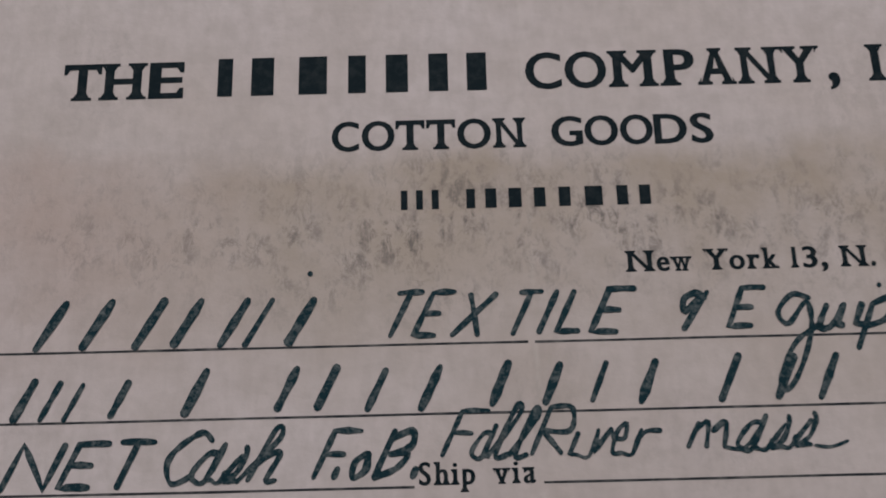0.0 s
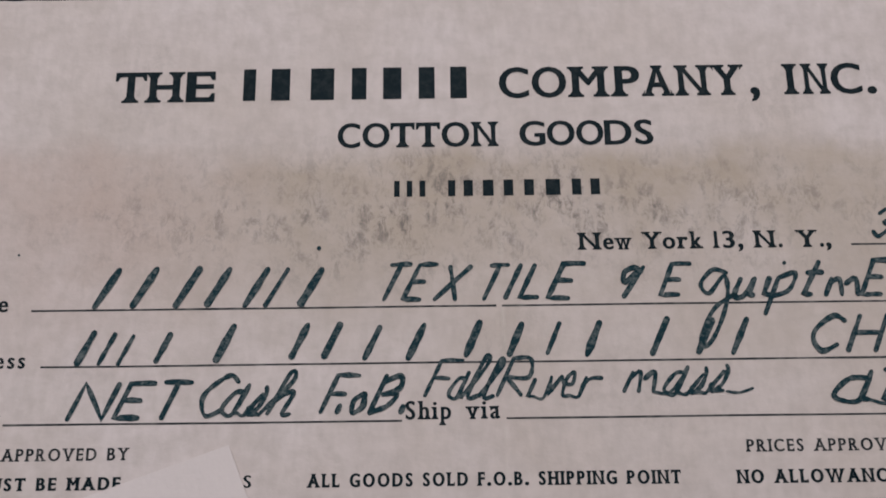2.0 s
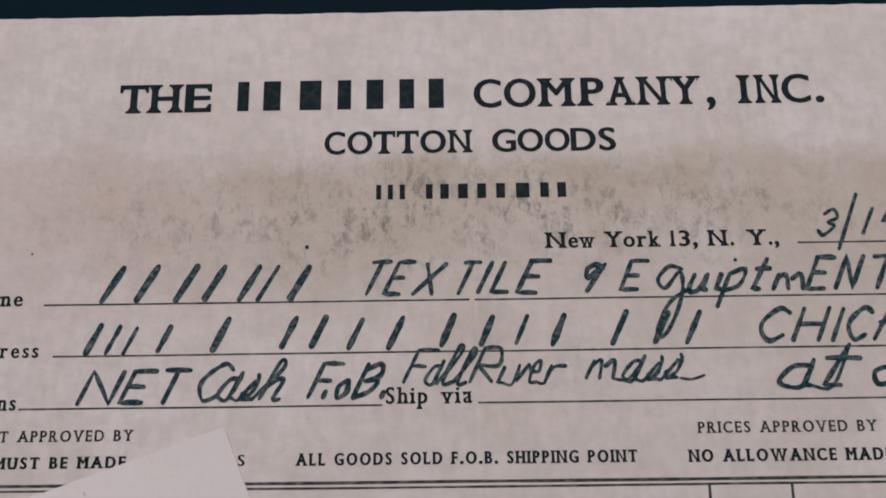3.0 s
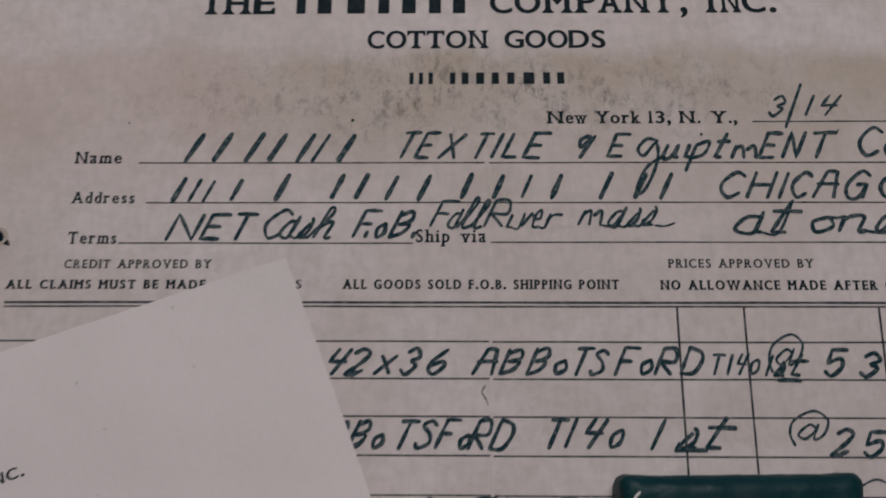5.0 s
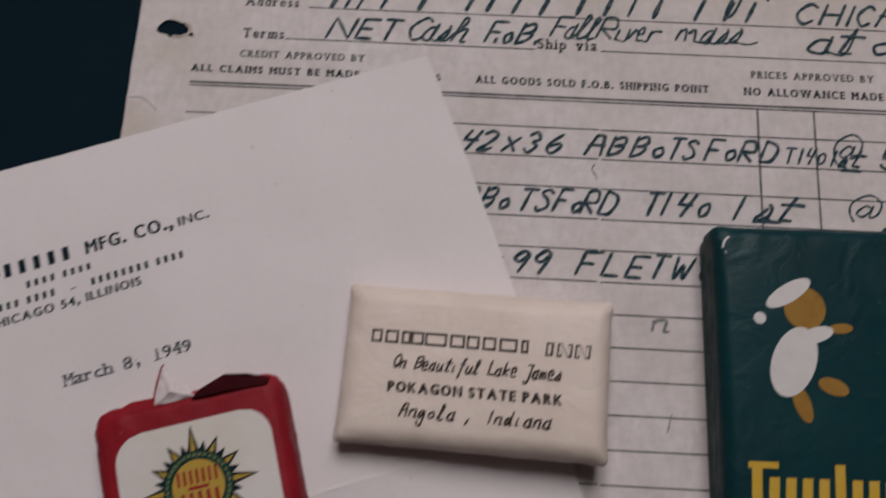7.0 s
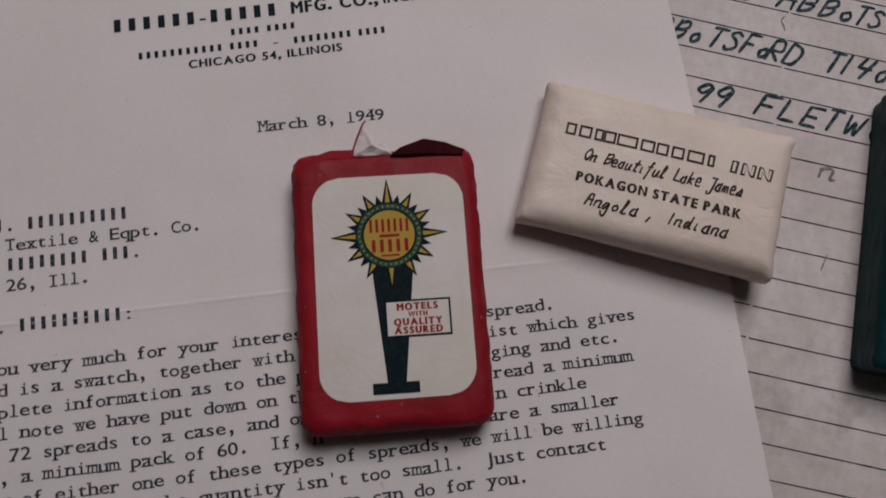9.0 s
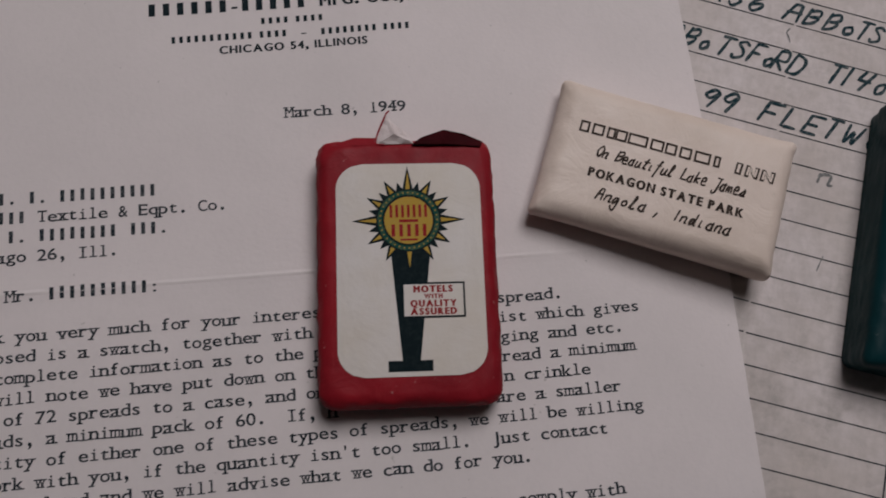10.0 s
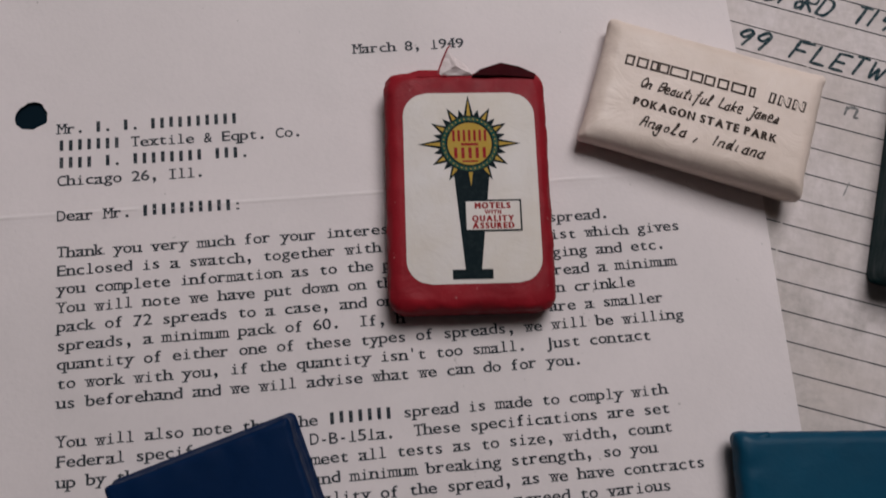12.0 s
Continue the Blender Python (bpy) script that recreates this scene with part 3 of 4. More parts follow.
printed("printed_notice", "PRICES APPROVED BY", 33.6, 61.0, -21.4, 1.75, bold=0.035, thin=0.012, serif=0.08, mat=FINE_INK)
printed("printed_notice", "NO ALLOWANCE MADE AFTER GO", 31.9, 77.5, -25.6, 1.85, bold=0.06, thin=0.02, serif=0.08)

for x0, x1, y, w in ((-68.3, -0.6, -0.4, 0.28), (0.2, 93, -0.42, 0.28), (-66.1, 93, -8.55, 0.28), (-70.6, -14.3, -16.65, 0.28),
                     (0.4, 93, -16.45, 0.28), (52.0, 93, 8.1, 0.28), (-91, 93, -28.1, 0.48), (-91, 93, -28.85, 0.34)):
    ink_mesh("ruled_line", [rule(x0, x1, y, w)], RULE_INK, form, form_z, 0.04)
for k in range(28):
    y = -35.35 - 6.79 * k
    ink_mesh("ruled_line", [rule(-91, -0.1, y, 0.31), rule(0.5, 93, y - 0.08, 0.31)], RULE_INK, form, form_z, 0.04)
for x, lean in ((34.7, 0.0), (47.0, 0.002), (71.8, 0.04)):
    ink_mesh("column_line", [rule(-28.8, -224, x, 0.42, vertical=True, lean=lean * 0.3)], RULE_INK, form, form_z, 0.045)


def written(text, x0, x1, y, cap, name="pen_letter", mat=None, **kw):
    for piece in pen_word(text, x0, x1, y, cap, **kw):
        ink_mesh(name, [piece], mat or PEN_INK, form, form_z, 0.1)


for text, spans, y, cap, kw in (
    ("|||||||", "-61.2 -53.4 -54.3 -49 -48.9 -43.4 -44.2 -39 -38.8 -33.3 -33.4 -31.1 -30.4 -25.4", 0.1, 5.4, dict(name="pen_bar", slant=0.59)),
    ("TEXTILE", "-18 -13.4 -13.8 -9.6 -9.4 -4.4 -3.2 0.9 0.2 3.6 3.1 7.4 7.2 12.2", 0.6, 5.0, dict(slant=0.50)),
    ("&E", "16.8 21 23.4 27.8", 0.7, 4.6, dict(slant=0.44)),
    ("uiptmENT", "33.6 38.2 38.3 40.2 39.4 43.6 43.8 47.6 47 53.4 52.8 57.4 57.4 61.8 61.4 68.2", 0.5, 5.0, dict(slant=0.46)),
    ("||||", "-61.4 -57.8 -58.8 -55.2 -55.8 -52.5 -51.5 -46.9", -8.1, 4.2, dict(name="pen_bar", slant=0.49)),
    ("|", "-43 -36.4", -7.7, 4.6, dict(name="pen_bar", slant=0.49)),
    ("||||", "-31.6 -26.3 -26.4 -22 -21.5 -16.6 -16.1 -10.0", -7.7, 4.6, dict(name="pen_bar", slant=0.49)),
    ("||||", "-7.7 -0.6 0.3 4.2 5.3 9.0 9.2 15.4", -7.5, 4.4, dict(name="pen_bar", slant=0.44)),
    ("|||", "20 25.9 27 32.1 31 36.4", -7.5, 4.8, dict(name="pen_bar", slant=0.49)),
    ("CHICAGO", "43.7 50 49.5 55.8 55.5 58.1 57.5 62.6 62.1 68.4 67.8 73.9 74.2 80", -7.6, 5.0, dict(slant=0.46)),
    ("NET", "-61.8 -54.2 -55.0 -49.4 -50.2 -44.1", -15.9, 4.9, dict(slant=0.45)),
    ("Cash", "-43.5 -37.4 -40 -35.6 -36.1 -33 -34 -27.3", -15.5, 5.9, dict(slant=0.56, joined=True, width=0.7)),
    ("F.o.B.", "-25.6 -20.6 -23.6 -23 -21.9 -19 -18.9 -18.3 -18.6 -14 -14.6 -14", -15.4, 5.2, dict(slant=0.48)),
    ("Fall", "-10.8 -5.9 -7.8 -4.4 -5.2 -1.4 -2.8 0.6", -13.3, 5.2, dict(slant=0.5, width=0.62, joined=True)),
    ("River", "-0.6 4.9 3.6 5.5 5.8 8.4 8.2 10.8 10.6 14.3", -13.4, 4.9, dict(slant=0.48, width=0.64, joined=True)),
    ("mass", "16.8 23 22.6 27 26.6 29.6 29.2 32.8", -13.1, 5.4, dict(width=0.68, slant=0.54, joined=True)),
    ("at", "46 54 52.3 60.6", -14.5, 6.2, dict(slant=0.54, joined=True)),
    ("once", "60.4 66.4 66 73 73 77 77 81", -14.3, 6.0, dict(slant=0.49, joined=True)),
    ("314", "55.4 59.2 62.1 65 65 69.8", 9.4, 4.3, dict(slant=0.49, width=0.62)),
    ("42x36", "-30.3 -25.4 -26.3 -21.7 -21.3 -16.9 -16.4 -12.3 -11.7 -7.1", -41.4, 4.7, dict(slant=0.48)),
    ("ABBoTS", "-3.2 2.4 1.8 6.4 6.9 11.2 11.1 14.7 14.4 19 18.2 21.8", -41.3, 4.6, dict(slant=0.46)),
    ("FoRD", "22.9 27.4 26.8 30.2 30.0 34.8 34.6 39.6", -41.2, 4.6, dict(slant=0.44)),
    ("T140", "39.5 43 42.8 44.4 44.4 47.1 46.8 49.3", -41.2, 3.7, dict(slant=0.34, width=0.6)),
    ("1st", "49.8 51.6 51.4 54.2 53.6 58.4", -41.4, 3.6, dict(slant=0.44, width=0.66)),
    ("53", "60.4 65 66.6 71.4", -41.6, 4.5, dict(slant=0.44)),
    ("@", "50.0 58.2", -39.4, 5.6, dict(slant=0.39, width=0.5)),
    ("BBoTSFoRD", "-28.6 -25.6 -25.3 -21.4 -21.6 -18.6 -17.8 -12.8 -13.5 -9.5 -9.6 -5.6 -6.1 -3.2 -3.8 0.6 0 4.9", -54.5, 4.8, dict(slant=0.48)),
    ("T140", "9.1 13.9 13.4 15.4 16.1 20.9 20.8 24.1", -54.2, 4.7, dict(slant=0.46)),
    ("1st", "28.4 31.4 32.8 38.2 37.0 44.6", -54.4, 5.4, dict(slant=0.54)),
    ("@", "52.4 61.2", -52.6, 4.8, dict(slant=0.39, width=0.5)),
    ("25", "60 64.6 65.6 70.4", -55.6, 4.4, dict(slant=0.44)),
    ("x99", "-24.4 -20 -18.8 -14.2 -14.4 -9.7", -68.2, 4.8, dict(slant=0.48)),
    ("FLETWo", "-4.8 1 0.6 6 5.6 10.8 10.2 15 14.6 20.4 20.6 24", -68.0, 4.7, dict(slant=0.48)),
):
    written(text, -60, 60, y, cap, spans=spans, **kw)
ink_mesh("pen_letter", [ribbon(curve_through([(33.2, 4.0), (31.2, 4.5), (29.3, 2.4), (30.4, 1.0), (32.8, 3.6), (33.1, 0.8), (32.0, -2.6), (30.4, -5.6), (29.0, -6.8), (28.8, -5.0), (31.0, -1.2), (34.0, 0.8)]), 0.68)], PEN_INK, form, form_z, 0.1)
written("/", 0, 1, 8.4, 6.2, slant=0.42, spans="57.9 63.4", width=0.62)
written("Co", 71.6, 82.0, 0.8, 5.8, slant=0.35)
written("_", 33.0, 40.5, -53.6, 4.5, slant=0.0)
written("_", 52.0, 57.5, -41.4, 4.0, slant=0.0)
ink_mesh("pen_tail", [ribbon(curve_through([(31.6, -13.1), (33.4, -13.3), (35.4, -12.7)]), 0.42)], PEN_INK, form, form_z, 0.1)
written("@", 62.6, 72.0, -66.4, 6.4, slant=0.2, width=0.42)
written("-", 61.5, 65.0, -71.6, 4.0)
written("@", 64.5, 73.0, -80.4, 6.0, slant=0.2, width=0.42)
written("n", 10.9, 15.2, -79.0, 4.0, "pencil_mark", FAINT_INK, slant=0.2, width=0.7)
written("1", 12.0, 16.0, -99.5, 3.4, "pencil_mark", FAINT_INK, slant=0.3, width=0.35)
for x, y, r in ((-26.6, 8.5, 0.35), (41.8, 5.4, 0.3), (56.2, 5.6, 0.28), (68.5, 6.2, 0.22), (-71.0, 8.0, 0.2)):
    ink_mesh("ink_spot", [disc(x, y, r, 9)], PEN_INK, form, form_z, 0.09)
ink_mesh("pen_squiggle", [ribbon(curve_through([(-0.9, -43.4), (-1.5, -44.6), (-0.9, -45.6), (-0.4, -46.8)]), 0.35)], FAINT_INK, form, form_z, 0.09)
ink_mesh("tear_line", [ribbon(curve_through([(-104.0, -32.5), (-101.0, -32.6), (-97.6, -35.2)]), 0.25)], FAINT_INK, form, form_z, 0.05)

# ---- the typed letter, in its own frame: u along the lines, v up the page, origin at the first body line ----
LETTER_TURN = 18.8


def letter_z(u, v):
    fold = 0.22 * math.exp(-abs(v - 10.2) / 2.2)
    x = -163.8 + u * math.cos(radians(LETTER_TURN)) - v * math.sin(radians(LETTER_TURN))
    over = 0.3 / (1 + math.exp(-(x + 107.0) / 2.5))
    return 0.24 + over + 0.10 * noise.noise((u * 0.025, v * 0.025, 4.5)) + 0.10 + fold


letter = tagged(new("typed_letter"), "pale typed business letter with a fold and punched hole", "letter")
letter.matrix_world = pose(-163.8 * MM, -164.6 * MM, 0.25 * MM, 0, 0, LETTER_TURN)
sheet("letter_sheet", -19.0, -169.0, 166.8, 97.0, 1.5, letter_z, LETTER_PAPER, letter, [(-5.9, 34.4, 3.8, 3.3, 0.18)], fray=0.08, taper=3.0)

PITCH, LINE = 2.104, 4.2333


def typed(text, row, col=0.0, rise=0.0):
    """A typed line, ten twelfths of an inch to ten characters; '|' are bars in place of names and numbers."""
    line = ink_mesh("typed_line", letters(text, col * PITCH, (col + len(text)) * PITCH, -row * LINE, 2.6, bold=0.012, thin=0.009, serif=0.1, mono=True, wobble=0.025), TYPE_INK, letter, letter_z)
    tagged(line, kind="stuff")


def letterhead(text, u0, u1, v, cap, bold=0.03):
    """A printed line of the letterhead, which climbs a little across the page; every character of it is a part."""
    rise = 0.02 * (u1 - u0)
    for piece in letters(text, u0, u1, v + 0.02 * (u0 - 40), cap, bold=bold, thin=0.3 * bold, rise=rise):
        ink_mesh("letterhead_mark", [piece], PRINT_INK, letter, letter_z)


letterhead("||||||-|||||", 40.2, 77.1, 71.9, 3.0)
letterhead("MFG. CO.,", 79.5, 99.4, 71.9, 3.0, 0.055)
letterhead("INC.", 100.2, 107.5, 71.9, 2.1, 0.04)
letterhead("|||| ||||", 65.7, 80.6, 68.3, 1.5)
letterhead("||||||||||| ||||", 45.5, 72.1, 64.9, 1.6)
letterhead("-", 74.9, 76.5, 64.8, 1.6)
letterhead("|||||||| ||||", 79.3, 100.4, 64.7, 1.6)
letterhead("CHICAGO 54, ILLINOIS", 56.3, 90.3, 61.6, 1.95, 0.05)

typed("March 8, 1949", -10.8, 33.4)
for row, text in (
    (-7, "Mr. |. |. ||||||||||"),
    (-6, "||||||| Textile & Eqpt. Co."),
    (-5, "|||| |. |||||||| |||."),
    (-4, "Chicago 26, Ill."),
    (-2, "Dear Mr. ||||||||||:"),
    (0, "Thank you very much for your interest"),
    (1, "Enclosed is a swatch, together with"),
    (2, "you complete information as to the p"),
    (3, "You will note we have put down on th"),
    (4, "pack of 72 spreads to a case, and on"),
    (5, "spreads, a minimum pack of 60.  If, h"),
    (6, "quantity of either one of these types of spreads, we will be willing"),
    (7, "to work with you, if the quantity isn't too small.  Just contact"),
    (8, "us beforehand and we will advise what we can do for you."),
    (10, "You will also note that the ||||||| spread is made to comply with"),
    (11, "Federal specif"),
    (12, "up by th"),
):
    typed(text, row)
for row, end, text in (
    (0, 61, "spread."), (1, 69, "list which gives"), (2, 67, "ging and etc."), (3, 68, "read a minimum"),
    (4, 63, "n crinkle"), (5, 66, "are a smaller"), (11, 65, "D-B-151a.  These specifications are set"),
    (12, 65, "meet all tests as to size, width, count"), (13, 63, "and minimum breaking strength, so you"), (14, 68, "quality of the spread, as we have contracts"), (15, 64, "agreed to various"),
):
    typed(text, row, end - len(text))


# ---- soaps ----
def soap(name, x, y, turn, w, h, d, mat, label, base_z, radius=2.6, pillow=0.5, crumple=0.25, seed=0.0, slope=0.0, tuck_in=2.6, corner=2.0, slackness=0.16):
    """A small wrapped soap bar: a rounded slab with a pillowed face, tucked ends and crumpled edges. Returns the thing and its face."""
    thing = tagged(new(name), label, "soap bar", "wrapped hotel soaps")
    thing.matrix_world = pose(x * MM, y * MM, base_z * MM, 0, 0, turn)
    a, b = w / 2, h / 2

    def top(px, py):
        fx, fy = max(0.0, 1 - (px / a) ** 4), max(0.0, 1 - (py / b) ** 4)
        return d - pillow + pillow * fx * fy + slope * px + 0.12 * noise.noise((px * 0.08 + seed, py * 0.08, 1.0))

    bm = bmesh.new()
    bmesh.ops.create_cube(bm, size=2.0)
    bmesh.ops.subdivide_edges(bm, edges=bm.edges[:], cuts=36, use_grid_fill=True)
    for v in bm.verts:
        # crowd the rows of points towards the edges
        q = [math.copysign(1 - (1 - abs(c)) ** 1.5, c) for c in v.co]
        p = Vector((q[0] * a, q[1] * b, (q[2] + 1) / 2 * d))
        cx, cy = max(-a + corner, min(a - corner, p.x)), max(-b + corner, min(b - corner, p.y))
        ox, oy = p.x - cx, p.y - cy
        far = math.hypot(ox, oy)
        reach = max(abs(ox), abs(oy))
        if far > 1e-6:
            p.x, p.y = cx + ox / far * reach, cy + oy / far * reach
        z = p.z
        roll = 0.0
        if z > d - radius:
            roll = radius - math.sqrt(max(0.0, radius ** 2 - (z - d + radius) ** 2))
        elif z < 0.6 * d:
            roll = tuck_in * ((0.6 * d - z) / (0.6 * d)) ** 1.6
        p.x *= (a - roll) / a
        p.y *= (b - roll) / b
        face = top(p.x, p.y)
        p.z = z / d * face
        rim = max(abs(p.x) / a, abs(p.y) / b)
        k = crumple * max(0.0, (rim - 0.8) / 0.2)
        if z > 0.08 * d:
            p.x += k * noise.noise((p.x * 0.6, p.y * 0.6, p.z * 0.7 + seed))
            p.y += k * noise.noise((p.x * 0.6 + 9, p.y * 0.6, p.z * 0.7 + seed))
            p.z += k * 1.1 * noise.noise((p.x * 0.3, p.y * 0.3 + 5, seed + 2))
        # paper pinched into points at the four corners, and slack folds running in from the short ends
        near = max(0.0, 1 - math.hypot(a - abs(p.x), b - abs(p.y)) / 4.5)
        if z > 0.3 * d:
            p.x += 0.45 * near * math.copysign(1, p.x)
            p.y += 0.45 * near * math.copysign(1, p.y)
            p.z += 0.35 * near * noise.noise((p.x * 1.1, p.y * 1.1, seed))
        long, half = (p.x, a) if a > b else (p.y, b)
        across = p.y if a > b else p.x
        slack = max(0.0, (abs(long) - half + 7.0) / 7.0)
        p.z += slackness * slack * math.sin(across * 0.9 + 2.0 * noise.noise((long * 0.2, across * 0.3, seed))) * (z / d) * (1 - near)
        v.co = p * MM
    part("wrapper", bm, mat, thing, smooth=True)
    return thing, top


def tuck(thing, mat, x0, y0, x1, y1, z0, z1, out, name="end_fold"):
    """A folded paper ridge on a soap's edge."""
    bm = bmesh.new()
    n = 8
    ring = []
    for i in range(n + 1):
        s = i / n
        x, y = x0 + (x1 - x0) * s, y0 + (y1 - y0) * s
        z = z0 + (z1 - z0) * s
        dx, dy = (y1 - y0), -(x1 - x0)
        ln = math.hypot(dx, dy) or 1
        j = 0.25 * noise.noise((x * 0.7, y * 0.7, z))
        o = out * math.sin(math.pi * (0.12 + 0.76 * s)) + j
        ring.append([bm.verts.new(Vector((x + dx / ln * k, y + dy / ln * k, z + e)) * MM) for k, e in ((-0.9, -0.15), (o * 0.5, 0.35 + j), (o, 0.05), (o * 0.6, -0.6), (-0.6, -0.7))])
    for p, q in zip(ring, ring[1:]):
        for i in range(5):
            bm.faces.new((p[i], p[(i + 1) % 5], q[(i + 1) % 5], q[i]))
    bm.faces.new(ring[0])
    bm.faces.new(ring[-1][::-1])
    bmesh.ops.recalc_face_normals(bm, faces=bm.faces[:])
    return part(name, bm, mat, thing, smooth=True)


def quad(x0, y0, x1, y1):
    return [(x0, y0), (x1, y0), (x1, y1), (x0, y1)], [(0, 1, 2, 3)]


def patch(name, x0, y0, x1, y1, r, top, mat, thing, lift, label=""):
    """A label with rounded corners that follows the soap's face."""
    nx, ny = 20, 80
    verts, faces = [], []
    for j in range(ny + 1):
        y = y0 + (y1 - y0) * j / ny
        dy = max(0.0, y0 + r - y, y - (y1 - r))
        inset = r - math.sqrt(max(0.0, r * r - dy * dy))
        for i in range(nx + 1):
            verts.append((x0 + inset + (x1 - x0 - 2 * inset) * i / nx, y))
            if i and j:
                k = j * (nx + 1) + i
                faces.append((k - nx - 2, k - nx - 1, k, k - 1))
    return ink_mesh(name, [(verts, faces)], mat, thing, top, lift, label)


# red soap with the sunburst label
red, red_top = soap("soap_bar", -76.7, -126.6, 15.8, 38.0, 57.2, 8.4, RED_WRAP, "red wrapped soap bar with torn top and sunburst label", 0.95, 3.0, 0.6, 0.42, 3.0, 0.0, 0.1, 4.6)
red_label = patch("label_patch", -14.8, -22.5, 15.8, 22.5, 5.6, red_top, STICKER, red, 0.10, "off-white label with rounded corners")
SX, SY = 0.35, 10.0


def on_red(name, shapes, mat, lift, label=""):
    return ink_mesh(name, shapes, mat, red_label, red_top, lift, label)


post = []
for k in range(9):
    y0, y1 = 4.0 - 23.6 * k / 9, 4.0 - 23.6 * (k + 1) / 9
    w0, w1 = 4.2 - 2.4 * k / 9, 4.2 - 2.4 * (k + 1) / 9
    post.append(([(0.6 - w0 - 0.05 * k, y0), (0.6 + w0 - 0.05 * k, y0), (0.55 + w1 - 0.05 * k, y1), (0.55 - w1 - 0.05 * k, y1)], [(0, 1, 2, 3)]))
on_red("sign_post", post, BLACK_PRINT, 0.16)
on_red("sign_base", [quad(-4.6, -21.5, 4.5, -19.3)], BLACK_PRINT, 0.15)
rays, seeds = [], []
for i in range(24):
    a = 2 * math.pi * i / 24 + math.pi / 2
    long = 11.9 if i % 6 == 0 else (8.6 if i % 2 else 10.0)
    if i == 12:
        long = 11.4
    wide = 0.15 if i % 2 else 0.2
    p = lambda r, t: (SX + r * math.cos(a + t), SY + r * math.sin(a + t))
    rays.append(([p(6.3, -wide), p(long, 0), p(6.3, wide)], [(0, 1, 2)]))
    if i % 2 == 0:
        seeds.append(([p(6.8, -0.07), p(long - 1.2, 0), p(6.8, 0.07)], [(0, 1, 2)]))
for shape in rays:
    on_red("sun_ray", [shape], BLACK_PRINT, 0.18, "black pointed ray")
for shape in seeds:
    on_red("ray_fill", [shape], SUN_PRINT, 0.21)
on_red("sun_ring", [disc(SX, SY, 6.8)], BLACK_PRINT, 0.20)
on_red("green_ring", [disc(SX, SY, 6.5, 48, 5.5)], GREEN_PRINT, 0.23)
on_red("ring_dots", [disc(SX + 6.0 * math.cos(k * math.pi / 18), SY + 6.0 * math.sin(k * math.pi / 18), 0.17, 8) for k in range(36)], SUN_PRINT, 0.26)
on_red("sun_disc", [disc(SX, SY, 5.1)], SUN_PRINT, 0.24, "yellow round emblem")
for shape in letters("|||||||", SX - 4.2, SX + 4.3, SY + 0.6, 2.7) + letters("|||||", SX - 4.0, SX + 4.2, SY - 3.5, 2.6) + [quad(SX - 2.0, SY - 0.45, SX + 2.0, SY + 0.15), quad(SX - 1.8, SY - 4.4, SX + 1.8, SY - 4.0)]:
    on_red("emblem_bar", [shape], RED_PRINT, 0.27)
on_red("sign_board_edge", [quad(-1.5, -10.7, 11.6, -3.3)], BLACK_PRINT, 0.20)
on_red("sign_board", [quad(-1.1, -10.3, 11.2, -3.7)], STICKER, 0.23)
for text, x0, x1, y in (("MOTELS", 0.8, 9.2, -5.35), ("WITH", 3.0, 7.0, -6.65), ("QUALITY", 0.1, 9.9, -8.35), ("ASSURED", 0.1, 9.9, -10.0)):
    for piece in letters(text, x0, x1, y, 0.95 if text == "WITH" else 1.4, bold=0.085, thin=0.03):
        on_red("sign_letter", [piece], RED_PRINT, 0.26)

# its torn top: a white tissue tab and folded red flaps
bm = bmesh.new()
tab = [(-6.2, 26.0, 7.4), (-5.0, 30.2, 6.8), (-3.7, 33.2, 6.0), (-2.4, 31.0, 7.0), (0.6, 28.8, 6.8), (2.0, 26.2, 7.6), (-2.2, 28.0, 8.6)]
vs = [bm.verts.new((Vector(p) + Vector((0, 1.0, 0.3))) * MM) for p in tab]
for i in range(6):
    bm.faces.new((vs[i], vs[(i + 1) % 6], vs[6]))
ext = bmesh.ops.extrude_face_region(bm, geom=bm.faces[:])
for v in ext["geom"]:
    if isinstance(v, bmesh.types.BMVert):
        v.co.z -= 0.25 * MM
bmesh.ops.subdivide_edges(bm, edges=bm.edges[:], cuts=2, use_grid_fill=True)
for v in bm.verts:
    v.co += Vector((0, 0, 0.5 * MM * noise.noise(v.co * 700)))
part("torn_tab", bm, TORN, red, "white torn tissue tab")
ink_mesh("tab_edge", [ribbon([(-6.5, 27.4), (-5.2, 31.0), (-3.8, 34.2), (-3.2, 34.8)], 0.45)], RED_WRAP, red, red_top, -0.4)


def flap(points, drop, mat, name):
    bm = bmesh.new()
    upper = [bm.verts.new(Vector(p) * MM) for p in points]
    bm.faces.new(upper)
    ext = bmesh.ops.extrude_face_region(bm, geom=bm.faces[:])
    for v in ext["geom"]:
        if isinstance(v, bmesh.types.BMVert):
            v.co.z -= drop * MM
    bmesh.ops.recalc_face_normals(bm, faces=bm.faces[:])
    bmesh.ops.bevel(bm, geom=bm.edges[:], offset=0.12 * MM, segments=2, affect="EDGES")
    return part(name, bm, mat, red)


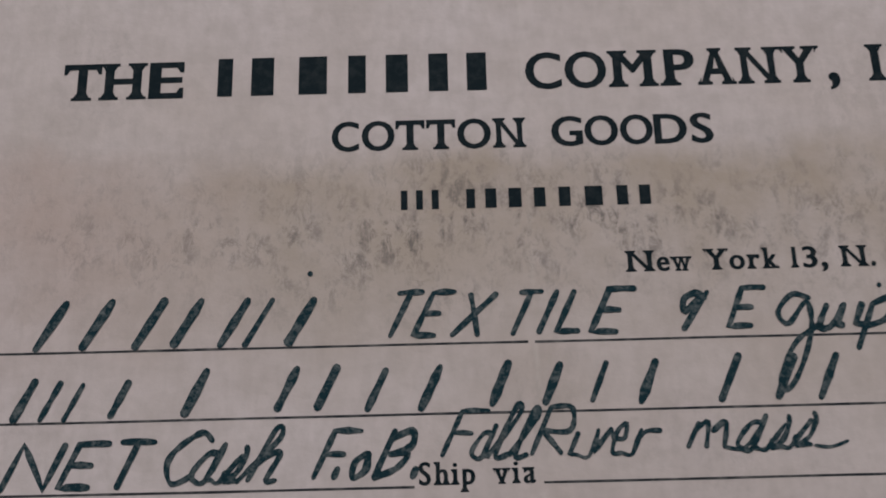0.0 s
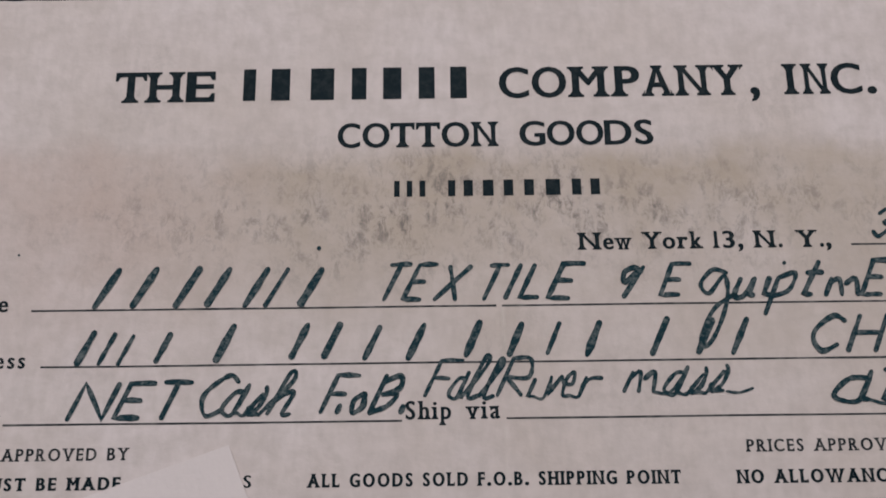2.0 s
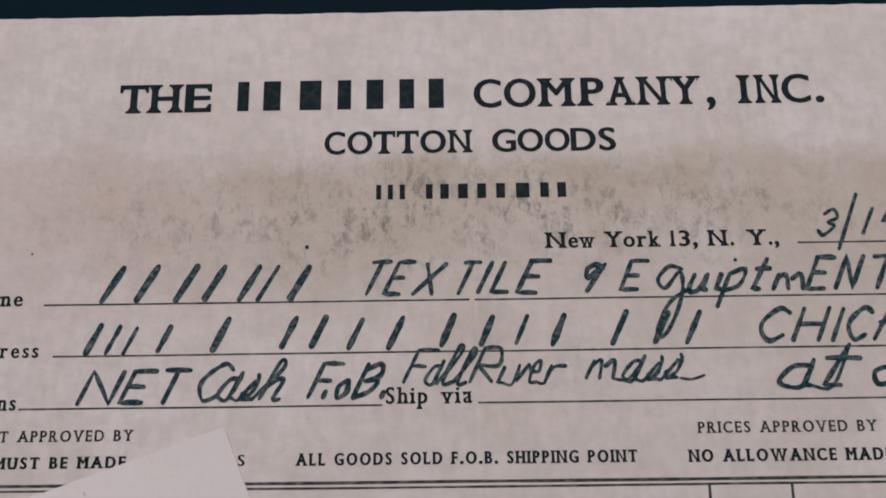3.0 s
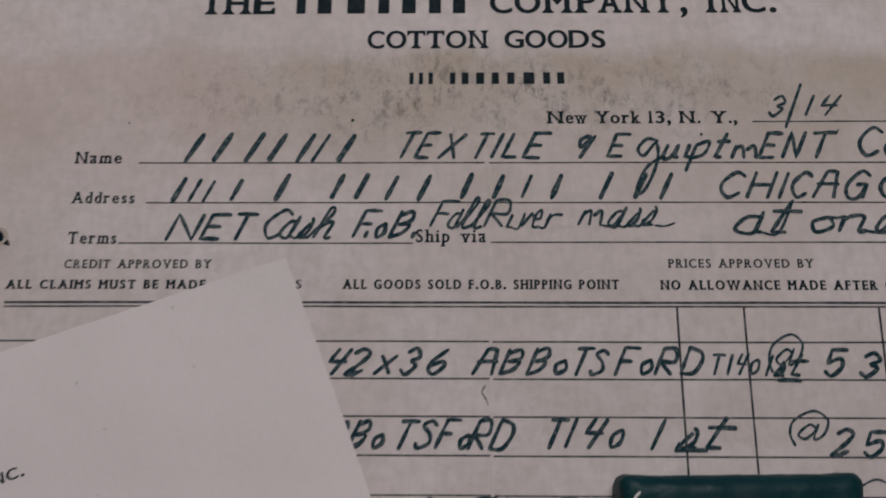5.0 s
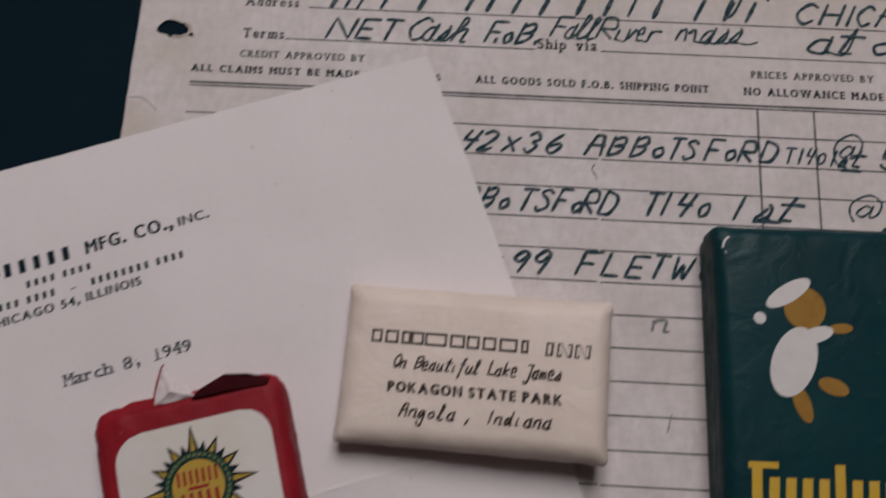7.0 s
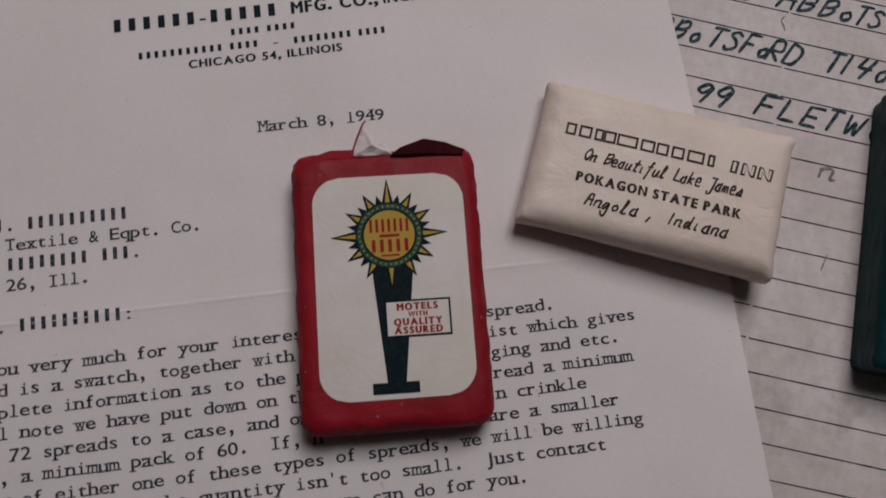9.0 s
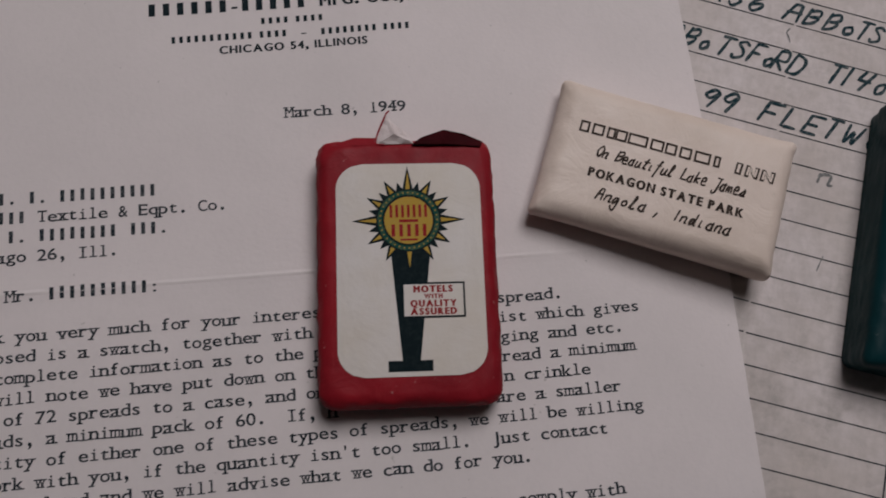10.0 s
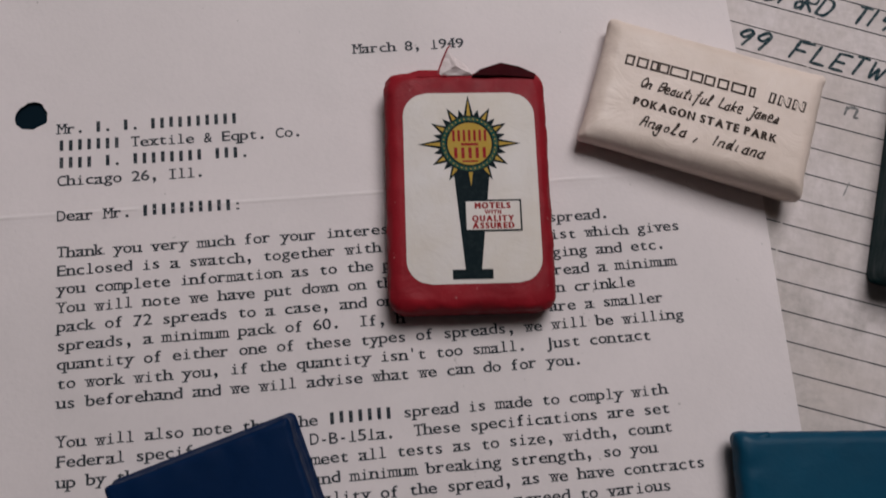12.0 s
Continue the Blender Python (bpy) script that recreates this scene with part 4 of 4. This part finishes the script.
# right flap is coloured as if in shade, dark like its underside gap
flap([(1.5, 26.7, 8.7), (3.6, 28.3, 8.7), (8.6, 30.1, 8.3), (13.0, 29.2, 8.0), (17.0, 27.6, 7.4), (16.4, 26.2, 8.2), (9.0, 26.6, 8.8)], 1.6, RED_SHADED, "folded_flap")
flap([(-15.0, 27.6, 6.9), (-10.8, 29.1, 6.6), (-4.6, 28.8, 7.0), (-4.2, 26.8, 8.0), (-14.4, 26.8, 7.6)], 0.8, RED_WRAP, "torn_edge")
tuck(red, RED_WRAP, -16.2, -27.0, -11.5, -27.8, 5.2, 5.8, 1.0)
tuck(red, RED_WRAP, 11.0, -27.6, 16.4, -26.6, 5.0, 5.5, 0.9)

# cream soap with brown print
cream, cream_top = soap("soap_bar", -26.8, -92.5, -2.6, 53.6, 32.0, 9.6, CREAM_WRAP, "cream wrapped soap bar with brown printed lettering", 0.75, 3.8, 0.7, 0.16, 8.0, 0.06, 1.2, 1.4, 0.07)


def on_cream(text, x0, x1, y, cap, **kw):
    for piece in letters(text, x0, x1, y, cap, **kw):
        ink_mesh("printed_letter", [piece], BROWN_PRINT, cream, cream_top, 0.1)


def on_cream_script(text, x0, x1, y, cap):
    for piece in pen_word(text, x0, x1, y, cap, slant=0.3, width=0.46, jitter=0.3):
        ink_mesh("script_letter", [piece], BROWN_PRINT, cream, cream_top, 0.1)


def hollow(x0, y0, x1, y1, t):
    return [quad(x0, y0, x1, y0 + t), quad(x0, y1 - t, x1, y1), quad(x0, y0 + t, x0 + t, y1 - t), quad(x1 - t, y0 + t, x1, y1 - t)]


widths = numbers("-21.4 -19 -18.6 -15.7 -15.3 -13.2 -13.4 -10.6 -10.6 -6 -5.6 -2.4 -2.3 0.5 0.9 3.8 4.2 8 8.5 10.2")
for l, r in zip(widths[::2], widths[1::2]):
    ink_mesh("outlined_bar", hollow(l + 0.12, 4.0, r - 0.12, 6.6, 0.45), BROWN_PRINT, cream, cream_top, 0.1)
on_cream("INN", 13.5, 22.2, 3.9, 2.75, bold=0.09, thin=0.02, slant=0.08, spans="13.4 14.9 15.6 18.6 19.1 22.2")
for piece in letters("INN", 13.5, 22.2, 4.2, 2.15, bold=0.02, thin=-0.01, slant=0.08, spans="13.8 14.4 16.0 18.2 19.5 21.8"):
    ink_mesh("letter_face", [piece], CREAM_WRAP, cream, cream_top, 0.14)
on_cream_script("On Beautiful Lake James", -16.4, 16.9, -0.75, 2.5)
on_cream("POKAGON STATE PARK", -17.2, 17.4, -5.5, 2.05, bold=0.085, thin=0.028)
on_cream_script("Angola , Indiana", -14.2, 15.6, -10.1, 2.6)
tuck(cream, CREAM_WRAP, -24.6, 13.0, -20.6, 14.6, 6.3, 6.6, 0.9)
tuck(cream, CREAM_WRAP, 24.0, -13.2, 25.4, -8.4, 5.6, 6.4, 0.8)
tuck(cream, CREAM_WRAP, -25.0, -13.6, -20.8, -14.8, 4.4, 4.2, 0.9)

# dark green soap: plain emblem shapes and yellow bars in place of its mark
green, green_top = soap("soap_bar", 41.4, -91.9, 0.3, 40.6, 62.0, 12.0, GREEN_WRAP, "glossy dark green soap bar with yellow and white emblem", 0.45, 2.6, 0.9, 0.16, 14.0, 0.0, 0.2, 2.2, 0.1)


def oval(cx, cy, rx, ry, turn=0.0, rings=5, n=28):
    """A filled oval with rings of points inside, so that it can follow a bowed face."""
    c, q = math.cos(radians(turn)), math.sin(radians(turn))
    vs, fs = [(cx, cy)], []
    for k in range(1, rings + 1):
        for i in range(n):
            a, b = rx * k / rings * math.cos(2 * math.pi * i / n), ry * k / rings * math.sin(2 * math.pi * i / n)
            vs.append((cx + a * c - b * q, cy + a * q + b * c))
            here, nxt = 1 + (k - 1) * n + i, 1 + (k - 1) * n + (i + 1) % n
            fs.append((0, here, nxt) if k == 1 else (here - n, here, nxt, nxt - n))
    return vs, fs


for cx, cy, rx, ry, turn, mat, word in (
    (-3.6, 14.0, 4.1, 4.3, 0, OCHRE_PRINT, "ochre"), (-6.6, 17.0, 5.2, 1.8, 32, WHITE_PRINT, "white"), (-12.5, 11.8, 1.2, 1.2, 0, WHITE_PRINT, "white"),
    (-6.4, 3.4, 4.2, 7.2, -22, WHITE_PRINT, "white"), (-1.6, 8.8, 3.4, 1.5, 18, WHITE_PRINT, "white"), (3.2, 10.2, 2.4, 1.0, 4, OCHRE_PRINT, "ochre"),
    (-5.3, -4.6, 1.6, 3.8, 18, OCHRE_PRINT, "ochre"), (0.9, -1.2, 3.0, 1.6, -18, OCHRE_PRINT, "ochre"),
):
    ink_mesh("emblem_oval", [oval(cx, cy, rx, ry, turn)], mat, green, green_top, 0.1 + 0.03 * (mat is WHITE_PRINT), "plain " + word + " printed oval")
for k in range(10):
    tall = 7.0 if k in (0, 5) else 4.3
    x = -15.8 + 3.1 * k
    ink_mesh("brand_bar", [([(x, -22.8), (x + 1.9, -22.8), (x + 2.2, -22.8 + tall), (x + 0.3, -22.8 + tall)], [(0, 1, 2, 3)])], YELLOW_PRINT, green, green_top, 0.14)
ink_mesh("brand_bar", [quad(-16.2, -16.9, -10.6, -15.7)], YELLOW_PRINT, green, green_top, 0.16)
ink_mesh("scuff", [ribbon(curve_through([(-18.9, 26.2), (-18.4, 27.6), (-17.6, 28.4)]), 0.5), ribbon([(-18.2, 24.8), (-18.5, 25.4)], 0.4)], WHITE_PRINT, green, green_top, 0.1, "pale rubbed corner")
tuck(green, GREEN_WRAP, -19.4, 27.0, -16.8, 29.4, 8.0, 8.6, 0.8)
tuck(green, GREEN_WRAP, 15.6, 29.4, 19.0, 27.4, 8.4, 8.0, 0.7)

# navy and teal soaps
navy, navy_top = soap("soap_bar", -102.8, -220.6, 35.0, 39.4, 56.0, 8.8, NAVY_WRAP, "navy blue wrapped soap bar lying on the letter", 0.75, 1.3, 0.3, 0.2, 21.0, 0.0, -1.3, 1.4)
tuck(navy, NAVY_WRAP, 15.0, 27.2, 19.0, 27.6, 7.0, 7.6, 0.8)
teal, teal_top = soap("soap_bar", 26.0, -177.4, 14.5, 57.5, 38.5, 8.8, TEAL_WRAP, "teal blue wrapped soap bar lying on the papers", 0.75, 2.6, 0.5, 0.25, 27.0)
tuck(teal, TEAL_WRAP, -26.0, 17.8, -21.4, 18.6, 7.3, 7.6, 0.9)
